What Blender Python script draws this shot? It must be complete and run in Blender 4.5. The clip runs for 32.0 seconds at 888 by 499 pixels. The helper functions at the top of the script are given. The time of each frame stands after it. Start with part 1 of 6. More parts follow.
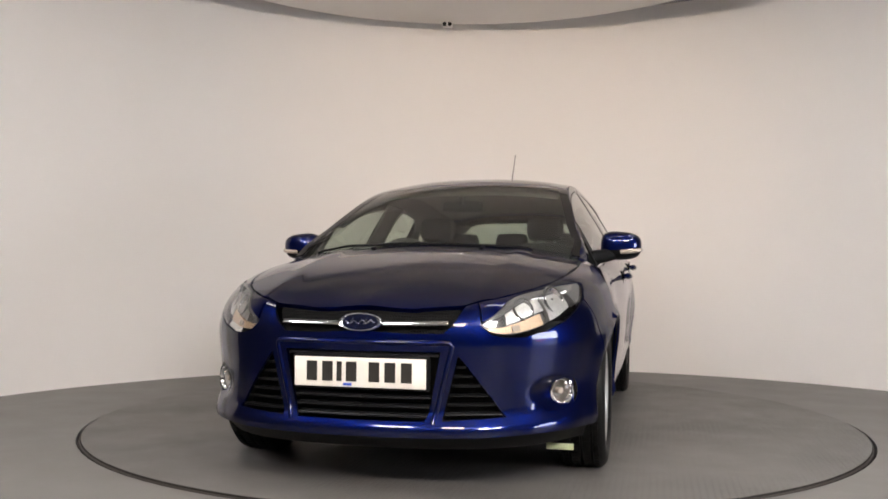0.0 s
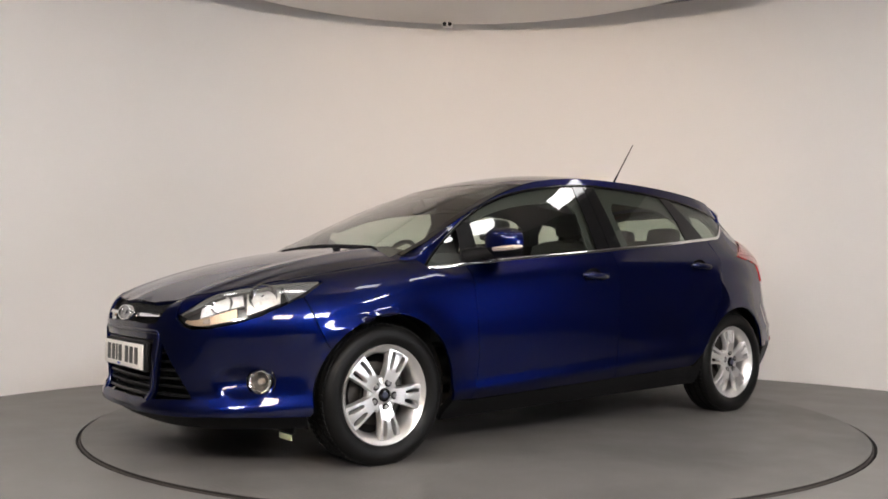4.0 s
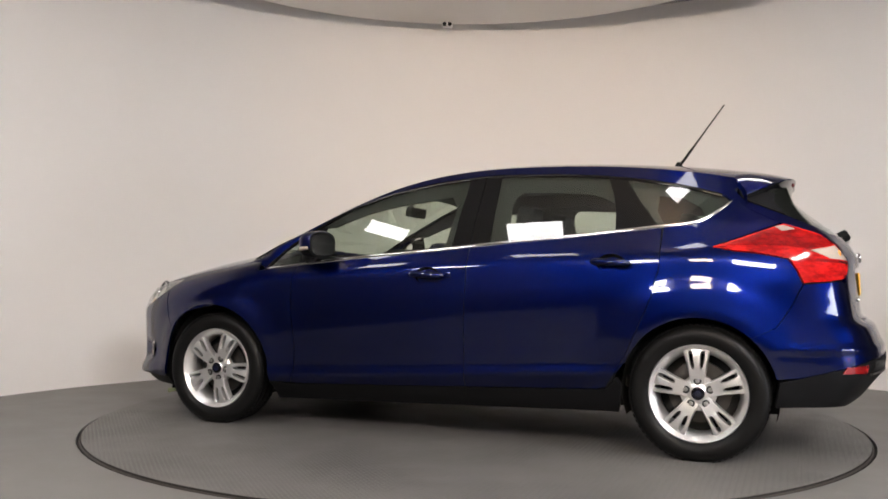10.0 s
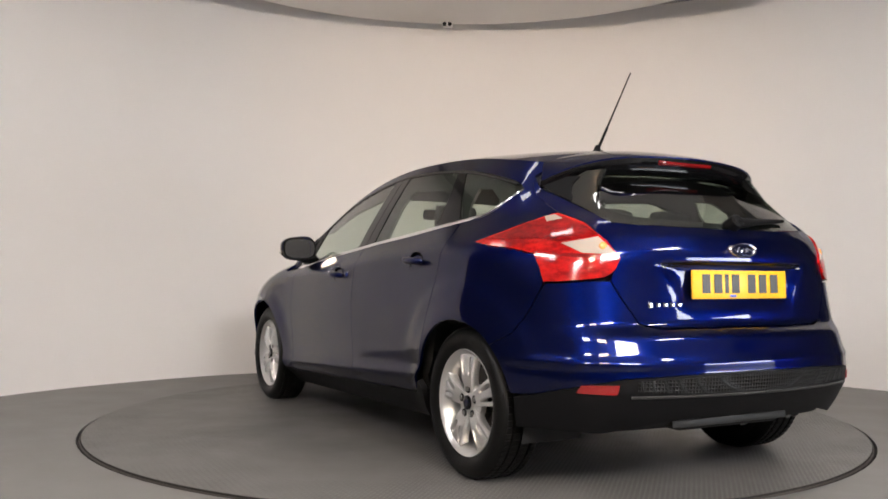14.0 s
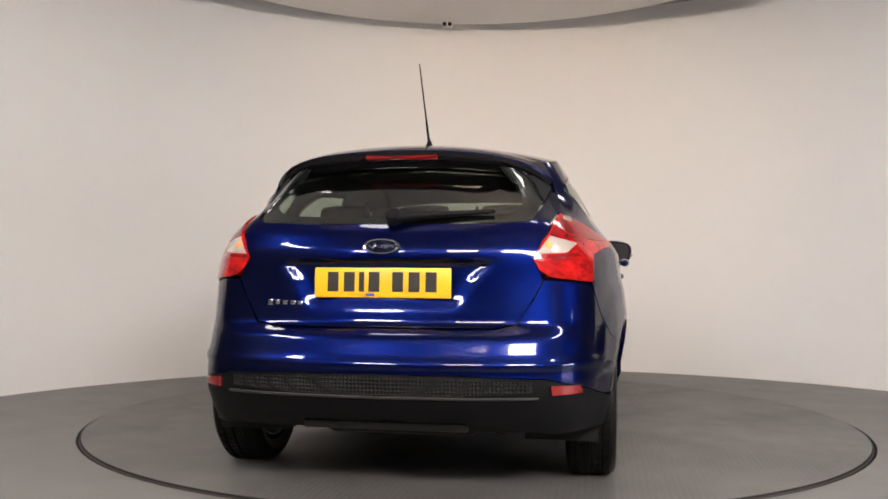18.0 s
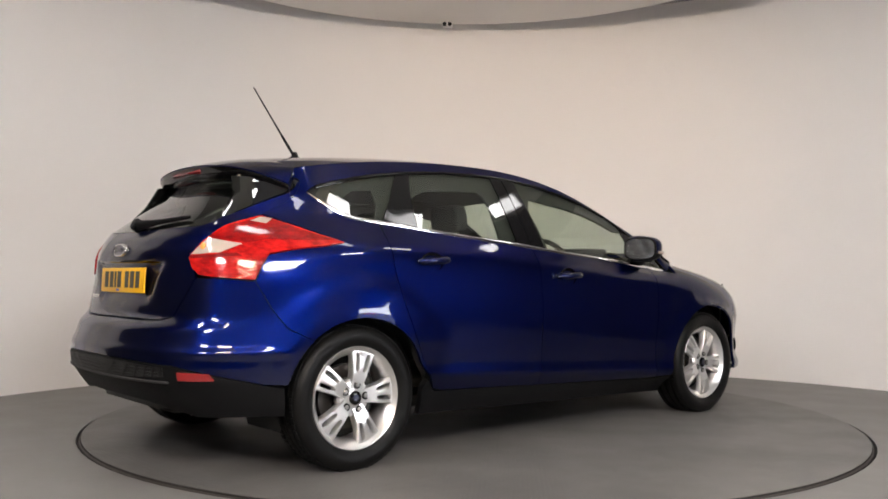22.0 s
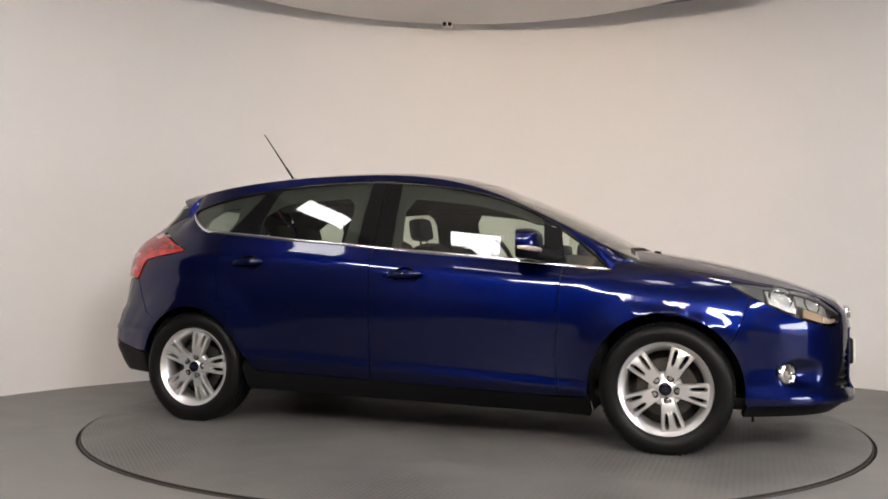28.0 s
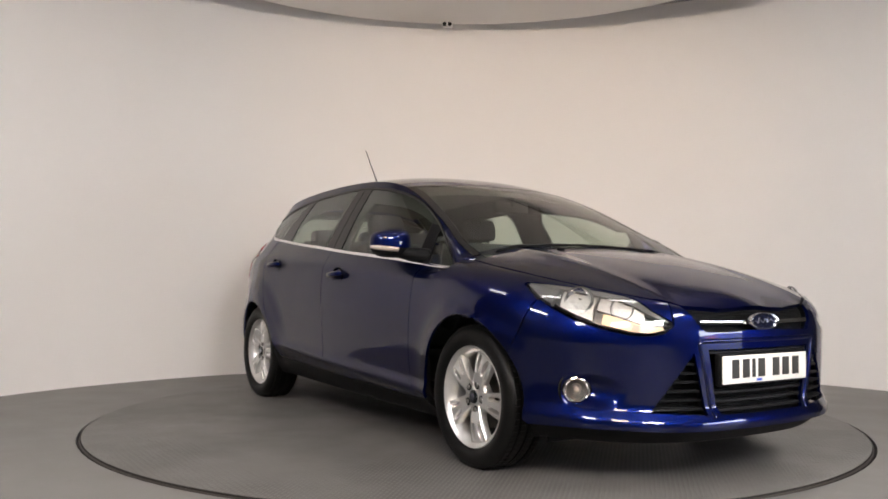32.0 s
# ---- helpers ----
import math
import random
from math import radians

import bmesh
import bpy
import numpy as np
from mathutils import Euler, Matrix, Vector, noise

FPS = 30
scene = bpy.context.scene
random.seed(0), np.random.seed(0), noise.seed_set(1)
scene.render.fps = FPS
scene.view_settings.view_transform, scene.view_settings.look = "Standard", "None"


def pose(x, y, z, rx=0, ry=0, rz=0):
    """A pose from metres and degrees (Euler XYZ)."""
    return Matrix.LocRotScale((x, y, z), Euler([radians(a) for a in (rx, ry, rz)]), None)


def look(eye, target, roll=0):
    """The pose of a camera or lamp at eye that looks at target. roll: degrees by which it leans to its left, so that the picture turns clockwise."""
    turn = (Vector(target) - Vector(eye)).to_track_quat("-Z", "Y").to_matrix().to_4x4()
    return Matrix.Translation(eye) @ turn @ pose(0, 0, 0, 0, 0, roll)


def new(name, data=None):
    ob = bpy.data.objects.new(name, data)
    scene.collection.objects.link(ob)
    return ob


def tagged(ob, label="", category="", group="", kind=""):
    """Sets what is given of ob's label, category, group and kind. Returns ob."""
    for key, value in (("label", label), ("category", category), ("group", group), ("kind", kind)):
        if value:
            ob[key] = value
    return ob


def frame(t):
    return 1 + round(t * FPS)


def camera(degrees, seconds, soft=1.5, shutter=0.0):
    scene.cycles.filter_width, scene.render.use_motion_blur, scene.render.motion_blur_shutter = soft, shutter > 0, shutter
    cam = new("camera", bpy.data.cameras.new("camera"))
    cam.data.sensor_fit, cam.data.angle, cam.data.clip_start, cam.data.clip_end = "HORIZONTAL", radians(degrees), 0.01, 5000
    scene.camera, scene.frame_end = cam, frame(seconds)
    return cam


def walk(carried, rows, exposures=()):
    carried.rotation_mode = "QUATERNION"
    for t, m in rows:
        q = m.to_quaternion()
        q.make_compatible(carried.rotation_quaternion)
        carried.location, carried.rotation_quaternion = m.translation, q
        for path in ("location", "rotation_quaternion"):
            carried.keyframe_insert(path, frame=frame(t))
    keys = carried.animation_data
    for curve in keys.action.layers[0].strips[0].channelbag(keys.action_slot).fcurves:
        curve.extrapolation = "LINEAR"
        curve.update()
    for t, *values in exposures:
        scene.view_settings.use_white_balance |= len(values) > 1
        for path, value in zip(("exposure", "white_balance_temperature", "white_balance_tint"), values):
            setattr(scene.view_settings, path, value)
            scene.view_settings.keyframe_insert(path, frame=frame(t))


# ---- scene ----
# camera: it stands still before the turntable
cam = camera(54.2, 32.0, soft=1.7)
EYE = pose(0, -5.3176, 0.835, 91.814, 0, 1.833) @ pose(0, 0, 0, 0, 0, 0.357)
walk(cam, [(0.0, EYE), (32.0, EYE)])

# world and light: a closed studio, lit by ceiling panels; a trace of ambient light
world = bpy.data.worlds.new("studio_world")
world.use_nodes = True
world.node_tree.nodes["Background"].inputs[0].default_value = (1.0, 0.97, 0.93, 1)
world.node_tree.nodes["Background"].inputs[1].default_value = 0.02
scene.world = world
scene.view_settings.exposure = 0.0
COOL_POWER, RING_POWER, WARM_POWER, SPOT_POWER, DAYLIGHT = 70.0, 14.0, 56.0, 225.0, 22.0

# the turntable's heading, degrees at seconds
TURN = [(0, -102.2), (0.5, -106.9), (1, -111.6), (1.5, -116.3), (2, -121.0), (2.5, -125.7), (3, -130.5), (3.5, -135.2),
        (5.5, -155.2), (6, -159.9), (6.5, -164.7), (7, -169.5), (7.5, -174.6), (8, -179.7), (8.5, -184.9), (9, -190.1),
        (9.5, -195.2), (10, -200.2), (10.5, -205.1), (11, -210.0), (11.5, -214.9), (12, -219.8), (12.5, -224.7),
        (13, -229.6), (13.5, -234.5), (15.5, -254.0), (16, -259.1), (16.5, -264.1), (17, -268.9), (17.5, -273.6),
        (18, -278.3), (18.5, -283.2), (19, -288.2), (19.5, -293.1), (20, -298.0), (20.5, -303.0), (21, -307.8),
        (21.5, -312.6), (22, -317.5), (22.5, -322.3), (23, -327.2), (23.5, -332.0), (24, -336.9), (24.5, -341.8),
        (25, -346.8), (25.5, -352.0), (27.5, -372.9), (28, -377.7), (28.5, -382.5), (29, -387.3), (29.5, -392.0),
        (30, -396.7), (30.5, -401.5), (31, -406.4), (31.5, -411.2), (32, -415.9)]
CAR_SHIFT = (0.097, -0.025)      # the turntable's centre in the car's own plan


# ---- materials ----
def mat(name, color, rough=0.5, metal=0.0, coat=0.0, coat_rough=0.05, spec=0.5, emit=None, emit_power=0.0,
        vary=0.0, scale=8.0, bump=0.0, bump_scale=60.0, rough_vary=0.0, alpha_trans=0.0, ior=1.45):
    m = bpy.data.materials.new(name)
    m.use_nodes = True
    nt = m.node_tree
    b = nt.nodes["Principled BSDF"]
    b.inputs["Base Color"].default_value = (*color, 1)
    b.inputs["Roughness"].default_value = rough
    b.inputs["Metallic"].default_value = metal
    b.inputs["Coat Weight"].default_value = coat
    b.inputs["Coat Roughness"].default_value = coat_rough
    b.inputs["Specular IOR Level"].default_value = spec
    b.inputs["IOR"].default_value = ior
    b.inputs["Transmission Weight"].default_value = alpha_trans
    if emit:
        b.inputs["Emission Color"].default_value = (*emit, 1)
        b.inputs["Emission Strength"].default_value = emit_power
    tc = nt.nodes.new("ShaderNodeTexCoord")
    if vary or rough_vary:
        n1 = nt.nodes.new("ShaderNodeTexNoise")
        n1.inputs["Scale"].default_value, n1.inputs["Detail"].default_value = scale, 8
        n2 = nt.nodes.new("ShaderNodeTexNoise")
        n2.inputs["Scale"].default_value, n2.inputs["Detail"].default_value = scale * 0.13, 4
        add = nt.nodes.new("ShaderNodeMath")
        add.operation = "ADD"
        for n in (n1, n2):
            nt.links.new(tc.outputs["Object"], n.inputs["Vector"])
        nt.links.new(n1.outputs["Fac"], add.inputs[0])
        nt.links.new(n2.outputs["Fac"], add.inputs[1])
        if vary:
            mr = nt.nodes.new("ShaderNodeMapRange")
            mr.inputs["From Min"].default_value, mr.inputs["From Max"].default_value = 0.6, 1.4
            mr.inputs["To Min"].default_value, mr.inputs["To Max"].default_value = 1 - vary, 1 + vary
            hsv = nt.nodes.new("ShaderNodeHueSaturation")
            hsv.inputs["Color"].default_value = (*color, 1)
            nt.links.new(add.outputs[0], mr.inputs["Value"])
            nt.links.new(mr.outputs[0], hsv.inputs["Value"])
            nt.links.new(hsv.outputs[0], b.inputs["Base Color"])
        if rough_vary:
            mr = nt.nodes.new("ShaderNodeMapRange")
            mr.inputs["From Min"].default_value, mr.inputs["From Max"].default_value = 0.6, 1.4
            mr.inputs["To Min"].default_value = max(0.0, rough - rough_vary)
            mr.inputs["To Max"].default_value = min(1.0, rough + rough_vary)
            nt.links.new(add.outputs[0], mr.inputs["Value"])
            nt.links.new(mr.outputs[0], b.inputs["Roughness"])
    if bump:
        nb = nt.nodes.new("ShaderNodeTexNoise")
        nb.inputs["Scale"].default_value, nb.inputs["Detail"].default_value = bump_scale, 6
        bp = nt.nodes.new("ShaderNodeBump")
        bp.inputs["Strength"].default_value, bp.inputs["Distance"].default_value = bump, 0.004
        nt.links.new(tc.outputs["Object"], nb.inputs["Vector"])
        nt.links.new(nb.outputs["Fac"], bp.inputs["Height"])
        nt.links.new(bp.outputs[0], b.inputs["Normal"])
    return m


def glass_mat(name, tint, gloss_rough=0.01, base=0.0):
    """A thin pane: tinted see-through, with gloss by Fresnel."""
    m = bpy.data.materials.new(name)
    m.use_nodes = True
    nt = m.node_tree
    nt.nodes.remove(nt.nodes["Principled BSDF"])
    tr = nt.nodes.new("ShaderNodeBsdfTransparent")
    tr.inputs[0].default_value = (*tint, 1)
    gl = nt.nodes.new("ShaderNodeBsdfGlossy")
    gl.inputs["Color"].default_value = (1, 1, 1, 1)
    gl.inputs["Roughness"].default_value = gloss_rough
    fr = nt.nodes.new("ShaderNodeLayerWeight")
    fr.inputs["Blend"].default_value = 0.5
    pw = nt.nodes.new("ShaderNodeMath")
    pw.operation = "POWER"
    pw.inputs[1].default_value = 5.0
    ma = nt.nodes.new("ShaderNodeMath")
    ma.operation = "MULTIPLY_ADD"
    ma.inputs[1].default_value, ma.inputs[2].default_value = 0.90 - base, 0.075 + base
    nt.links.new(fr.outputs["Facing"], pw.inputs[0])
    nt.links.new(pw.outputs[0], ma.inputs[0])
    mix = nt.nodes.new("ShaderNodeMixShader")
    nt.links.new(ma.outputs[0], mix.inputs[0])
    nt.links.new(tr.outputs[0], mix.inputs[1])
    nt.links.new(gl.outputs[0], mix.inputs[2])
    nt.links.new(mix.outputs[0], nt.nodes["Material Output"].inputs[0])
    return m


def mesh_mat(name, color, pitch, deep=0.01, spec=0.15):
    """Moulded plastic honeycomb: fine lattice relief."""
    m = mat(name, color, rough=0.45, spec=spec)
    nt = m.node_tree
    tc = nt.nodes.new("ShaderNodeTexCoord")
    vo = nt.nodes.new("ShaderNodeTexVoronoi")
    vo.feature = "DISTANCE_TO_EDGE"
    vo.inputs["Scale"].default_value = 1 / pitch
    vo.inputs["Randomness"].default_value = 0.0
    bp = nt.nodes.new("ShaderNodeBump")
    bp.inputs["Strength"].default_value, bp.inputs["Distance"].default_value, bp.invert = 1.0, deep, True
    nt.links.new(tc.outputs["Object"], vo.inputs["Vector"])
    nt.links.new(vo.outputs["Distance"], bp.inputs["Height"])
    nt.links.new(bp.outputs[0], nt.nodes["Principled BSDF"].inputs["Normal"])
    return m


def lens_mat(name, light, dark):
    """Clear red moulding over faceted reflectors: patches of lighter and deeper red."""
    m = mat(name, light, rough=0.10, spec=0.5)
    nt = m.node_tree
    b = nt.nodes["Principled BSDF"]
    b.inputs["Coat Weight"].default_value = 0.5
    b.inputs["Coat Roughness"].default_value = 0.03
    tc = nt.nodes.new("ShaderNodeTexCoord")
    mp = nt.nodes.new("ShaderNodeMapping")
    mp.inputs["Rotation"].default_value = (radians(20), radians(35), radians(15))
    mp.inputs["Scale"].default_value = (1.0, 1.0, 2.2)
    vo = nt.nodes.new("ShaderNodeTexVoronoi")
    vo.inputs["Scale"].default_value = 11
    nz = nt.nodes.new("ShaderNodeTexNoise")
    nz.inputs["Scale"].default_value, nz.inputs["Detail"].default_value = 38, 3
    add = nt.nodes.new("ShaderNodeMath")
    add.operation = "MULTIPLY_ADD"
    add.inputs[1].default_value = 0.6
    mx = nt.nodes.new("ShaderNodeMix")
    mx.data_type = "RGBA"
    mx.inputs["A"].default_value = (*light, 1)
    mx.inputs["B"].default_value = (*dark, 1)
    bp = nt.nodes.new("ShaderNodeBump")
    bp.inputs["Strength"].default_value, bp.inputs["Distance"].default_value = 0.18, 0.004
    mr = nt.nodes.new("ShaderNodeMapRange")
    mr.inputs["From Min"].default_value, mr.inputs["From Max"].default_value = 0.35, 1.05
    nt.links.new(tc.outputs["Object"], mp.inputs["Vector"])
    nt.links.new(mp.outputs[0], vo.inputs["Vector"])
    nt.links.new(mp.outputs[0], nz.inputs["Vector"])
    nt.links.new(vo.outputs["Distance"], add.inputs[0])
    nt.links.new(nz.outputs["Fac"], add.inputs[2])
    nt.links.new(add.outputs[0], mr.inputs["Value"])
    nt.links.new(mr.outputs[0], mx.inputs["Factor"])
    nt.links.new(mx.outputs["Result"], b.inputs["Base Color"])
    nt.links.new(add.outputs[0], bp.inputs["Height"])
    nt.links.new(bp.outputs[0], b.inputs["Normal"])
    return m


def paint_mat():
    """Deep blue metallic lacquer: fine flakes under a clear coat."""
    m = mat("blue_lacquer", (0.004, 0.008, 0.10), rough=0.36, metal=0.95, coat=1.0, coat_rough=0.04)
    nt = m.node_tree
    b = nt.nodes["Principled BSDF"]
    b.inputs["Coat IOR"].default_value = 1.42
    b.inputs["Specular Tint"].default_value = (0.03, 0.05, 0.30, 1)
    tc = nt.nodes.new("ShaderNodeTexCoord")
    vo = nt.nodes.new("ShaderNodeTexVoronoi")
    vo.inputs["Scale"].default_value = 900
    nz = nt.nodes.new("ShaderNodeTexNoise")
    nz.inputs["Scale"].default_value = 2.2
    mr = nt.nodes.new("ShaderNodeMapRange")
    mr.inputs["To Min"].default_value, mr.inputs["To Max"].default_value = 0.26, 0.42
    mx = nt.nodes.new("ShaderNodeMix")
    mx.data_type = "RGBA"
    mx.inputs["A"].default_value = (0.0003, 0.0025, 0.037, 1)
    mx.inputs["B"].default_value = (0.0007, 0.0054, 0.072, 1)
    nt.links.new(tc.outputs["Object"], vo.inputs["Vector"])
    nt.links.new(tc.outputs["Object"], nz.inputs["Vector"])
    nt.links.new(vo.outputs["Color"], mx.inputs["Factor"])
    nt.links.new(mx.outputs["Result"], b.inputs["Base Color"])
    nt.links.new(nz.outputs["Fac"], mr.inputs["Value"])
    nt.links.new(mr.outputs[0], b.inputs["Roughness"])
    return m


def deck_mat():
    """Dark grey painted deck plates with scuffs and a faint tread relief, its shading also coloured in."""
    m = mat("grey_deck", (0.133, 0.126, 0.119), rough=0.5, vary=0.16, scale=5.0, rough_vary=0.12)
    nt = m.node_tree
    tc = nt.nodes.new("ShaderNodeTexCoord")
    mp = nt.nodes.new("ShaderNodeMapping")
    mp.inputs["Rotation"].default_value = (0, 0, radians(45))
    br = nt.nodes.new("ShaderNodeTexBrick")
    br.inputs["Scale"].default_value = 13.0
    br.inputs["Mortar Size"].default_value = 0.07
    br.inputs["Color1"].default_value = br.inputs["Color2"].default_value = (1, 1, 1, 1)
    br.inputs["Mortar"].default_value = (0.35, 0.35, 0.35, 1)
    bp = nt.nodes.new("ShaderNodeBump")
    bp.inputs["Strength"].default_value, bp.inputs["Distance"].default_value = 1.0, 0.008
    nt.links.new(tc.outputs["Object"], mp.inputs["Vector"])
    nt.links.new(mp.outputs[0], br.inputs["Vector"])
    nt.links.new(br.outputs["Color"], bp.inputs["Height"])
    nt.links.new(bp.outputs[0], nt.nodes["Principled BSDF"].inputs["Normal"])
    # the tread relief's shading put into the colour, stronger in patches
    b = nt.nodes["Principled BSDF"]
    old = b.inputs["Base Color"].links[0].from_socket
    shade_mask = nt.nodes.new("ShaderNodeTexNoise")
    shade_mask.inputs["Scale"].default_value = 1.1
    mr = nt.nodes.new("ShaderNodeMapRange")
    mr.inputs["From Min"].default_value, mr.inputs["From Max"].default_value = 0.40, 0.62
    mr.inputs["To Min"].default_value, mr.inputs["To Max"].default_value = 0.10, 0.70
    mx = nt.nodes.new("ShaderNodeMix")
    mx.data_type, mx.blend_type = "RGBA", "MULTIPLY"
    nt.links.new(tc.outputs["Object"], shade_mask.inputs["Vector"])
    nt.links.new(shade_mask.outputs["Fac"], mr.inputs["Value"])
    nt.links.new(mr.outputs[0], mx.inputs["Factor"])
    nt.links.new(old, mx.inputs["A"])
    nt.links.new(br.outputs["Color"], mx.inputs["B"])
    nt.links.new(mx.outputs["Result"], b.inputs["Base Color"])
    return m


PAINT = paint_mat()
GLASS = glass_mat("tinted_glass", (0.73, 0.80, 0.73))
REAR_GLASS = glass_mat("dark_rear_glass", (0.46, 0.53, 0.47), base=0.04)
LENS = glass_mat("clear_lens", (0.93, 0.93, 0.92))
BLACK = mat("black_plastic", (0.0045, 0.0045, 0.005), rough=0.5, spec=0.14, bump=0.15, bump_scale=400)
GLOSS_BLACK = mat("gloss_black_trim", (0.004, 0.004, 0.0045), rough=0.06, spec=0.35)
DARK = mat("dark_cavity", (0.006, 0.006, 0.006), rough=0.8)
CHROME = mat("bright_chrome", (0.82, 0.82, 0.83), rough=0.09, metal=1.0)
ALLOY = mat("silver_alloy", (0.66, 0.65, 0.64), rough=0.32, metal=0.85, coat=0.4, vary=0.06, scale=20)
ALLOY_DARK = mat("brake_metal", (0.07, 0.065, 0.06), rough=0.45, metal=0.9, vary=0.2, scale=30)
NUT = mat("wheel_nut_metal", (0.30, 0.29, 0.28), rough=0.3, metal=1.0)
RUBBER = mat("tyre_rubber", (0.0045, 0.0044, 0.0043), rough=0.42, spec=0.16, vary=0.25, scale=30, bump=0.2, bump_scale=150)
RED = lens_mat("red_lens", (0.62, 0.012, 0.010), (0.22, 0.003, 0.004))
DARK_RED = lens_mat("deep_red_lens", (0.34, 0.006, 0.006), (0.14, 0.002, 0.003))
BRAKE_RED = mat("brake_light_lens", (0.13, 0.004, 0.005), rough=0.15, spec=0.5)
RED_BRIGHT = mat("red_reflector", (0.19, 0.005, 0.006), rough=0.1, coat=1.0)
CREAM = mat("clear_lamp_lens", (0.40, 0.34, 0.29), rough=0.12, coat=1.0)
AMBER = mat("amber_bulb", (0.75, 0.30, 0.08), rough=0.2, coat=0.6)
REFLECTOR = mesh_mat("lamp_reflector", (0.60, 0.59, 0.57), 0.024, 0.006, 0.5)
INDICATOR = mat("warm_indicator_reflector", (0.58, 0.43, 0.30), rough=0.38, metal=0.8, bump=0.5, bump_scale=120)
FOG_BOWL = mat("grey_fog_reflector", (0.20, 0.19, 0.18), rough=0.3, metal=0.9, bump=0.3, bump_scale=150)
SLAT = mat("grey_grille_plastic", (0.010, 0.010, 0.011), rough=0.35, spec=0.25)
BEZEL = mat("grey_lamp_bezel", (0.075, 0.075, 0.075), rough=0.35)
GREEN_TAG = mat("pale_green_plastic", (0.42, 0.47, 0.28), rough=0.5)
LAMP_SHELL = mat("lamp_shell", (0.10, 0.10, 0.10), rough=0.3, metal=0.6, vary=0.2, scale=30)
REFLECTOR.node_tree.nodes["Principled BSDF"].inputs["Metallic"].default_value = 1.0
REFLECTOR.node_tree.nodes["Principled BSDF"].inputs["Roughness"].default_value = 0.40
WHITE_PLATE = mat("white_plate", (0.72, 0.69, 0.63), rough=0.35, vary=0.03)
YELLOW_PLATE = mat("yellow_plate", (0.76, 0.41, 0.012), rough=0.35, vary=0.03)
INK = mat("plate_ink", (0.02, 0.018, 0.015), rough=0.4)
BADGE_BLUE = mat("badge_blue", (0.005, 0.008, 0.035), rough=0.12, metal=0.5, coat=1.0)
BLUE_DECAL = mat("blue_decal", (0.03, 0.08, 0.45), rough=0.3)
MESH = mesh_mat("black_honeycomb", (0.004, 0.004, 0.004), 0.011, 0.004, 0.06)
VALANCE_MESH = mesh_mat("valance_honeycomb", (0.007, 0.007, 0.007), 0.014, 0.012, 0.25)
GREY_PLASTIC = mat("grey_plastic", (0.035, 0.034, 0.033), rough=0.5, bump=0.1, bump_scale=300)
FABRIC = mat("charcoal_seat_cloth", (0.030, 0.030, 0.031), rough=0.85, bump=0.5, bump_scale=500, vary=0.2, scale=60)
DASH = mat("dashboard_plastic", (0.030, 0.030, 0.031), rough=0.6, bump=0.3, bump_scale=300)
HEADLINER = mat("grey_headliner", (0.075, 0.077, 0.070), rough=0.9)
TRIM = mat("pillar_trim_plastic", (0.022, 0.023, 0.021), rough=0.75, bump=0.1, bump_scale=300)
WALL = mat("white_studio_wall", (0.76, 0.735, 0.715), rough=0.75, vary=0.02, scale=1.5, bump=0.05, bump_scale=25)
DARK_CEIL = mat("dark_grey_ceiling", (0.30, 0.29, 0.28), rough=0.85, vary=0.08, scale=3)
DARK_WALL = mat("dark_closing_wall", (0.045, 0.043, 0.042), rough=0.9, vary=0.2, scale=6)
CEIL = mat("grey_ceiling", (0.74, 0.715, 0.68), rough=0.8, vary=0.03, scale=2)
FLOOR = mat("grey_floor_paint", (0.143, 0.136, 0.129), rough=0.48, vary=0.14, scale=4.0, rough_vary=0.1, bump=0.1, bump_scale=30)
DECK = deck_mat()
EDGE = mat("black_rubber_edge", (0.011, 0.009, 0.008), rough=0.75, spec=0.2)
EDGE_STRIP = mat("brown_edge_strip", (0.026, 0.020, 0.016), rough=0.6)
# glow of the unseen fill panels added to brighten the walls
COOL_FILL = mat("added_cool_fill", (0.9, 0.9, 0.9), emit=(1.0, 0.965, 0.965), emit_power=COOL_POWER)
WARM_FILL = mat("added_warm_fill", (0.9, 0.9, 0.9), emit=(1.0, 0.79, 0.58), emit_power=WARM_POWER)
RING_LAMP = mat("lit_ring_diffuser", (0.9, 0.9, 0.9), emit=(1.0, 0.975, 0.97), emit_power=RING_POWER)
SKYLIGHT = mat("daylight_outside", (0.8, 0.8, 0.8), emit=(0.92, 0.96, 1.0), emit_power=DAYLIGHT)
# daylight on the yard wall is given as the wall's own glow
YARD = mat("yard_daylight", (0.5, 0.55, 0.62), emit=(0.55, 0.62, 0.80), emit_power=DAYLIGHT * 0.10)
WHITE = mat("white_enamel", (0.8, 0.79, 0.77), rough=0.4)
# the board's glow stands in for daylight falling on it
ORANGE = mat("orange_sign_glow", (0.75, 0.28, 0.06), rough=0.5, emit=(0.9, 0.42, 0.16), emit_power=DAYLIGHT * 0.22)


# ---- helpers for meshes ----
def finish(name, bm, material, parent=None, label="", smooth=True, sharp=40):
    """Link a bmesh as one object, shaded smooth but for its sharp edges."""
    me = bpy.data.meshes.new(name)
    if smooth:
        lim = radians(sharp)
        for f in bm.faces:
            f.smooth = True
        for e in bm.edges:
            if len(e.link_faces) == 2 and e.calc_face_angle(0) > lim:
                e.smooth = False
    bm.to_mesh(me)
    bm.free()
    me.materials.append(material)
    ob = new(name, me)
    if parent:
        ob.parent = parent
    if label:
        tagged(ob, label=label)
    return ob


part = finish


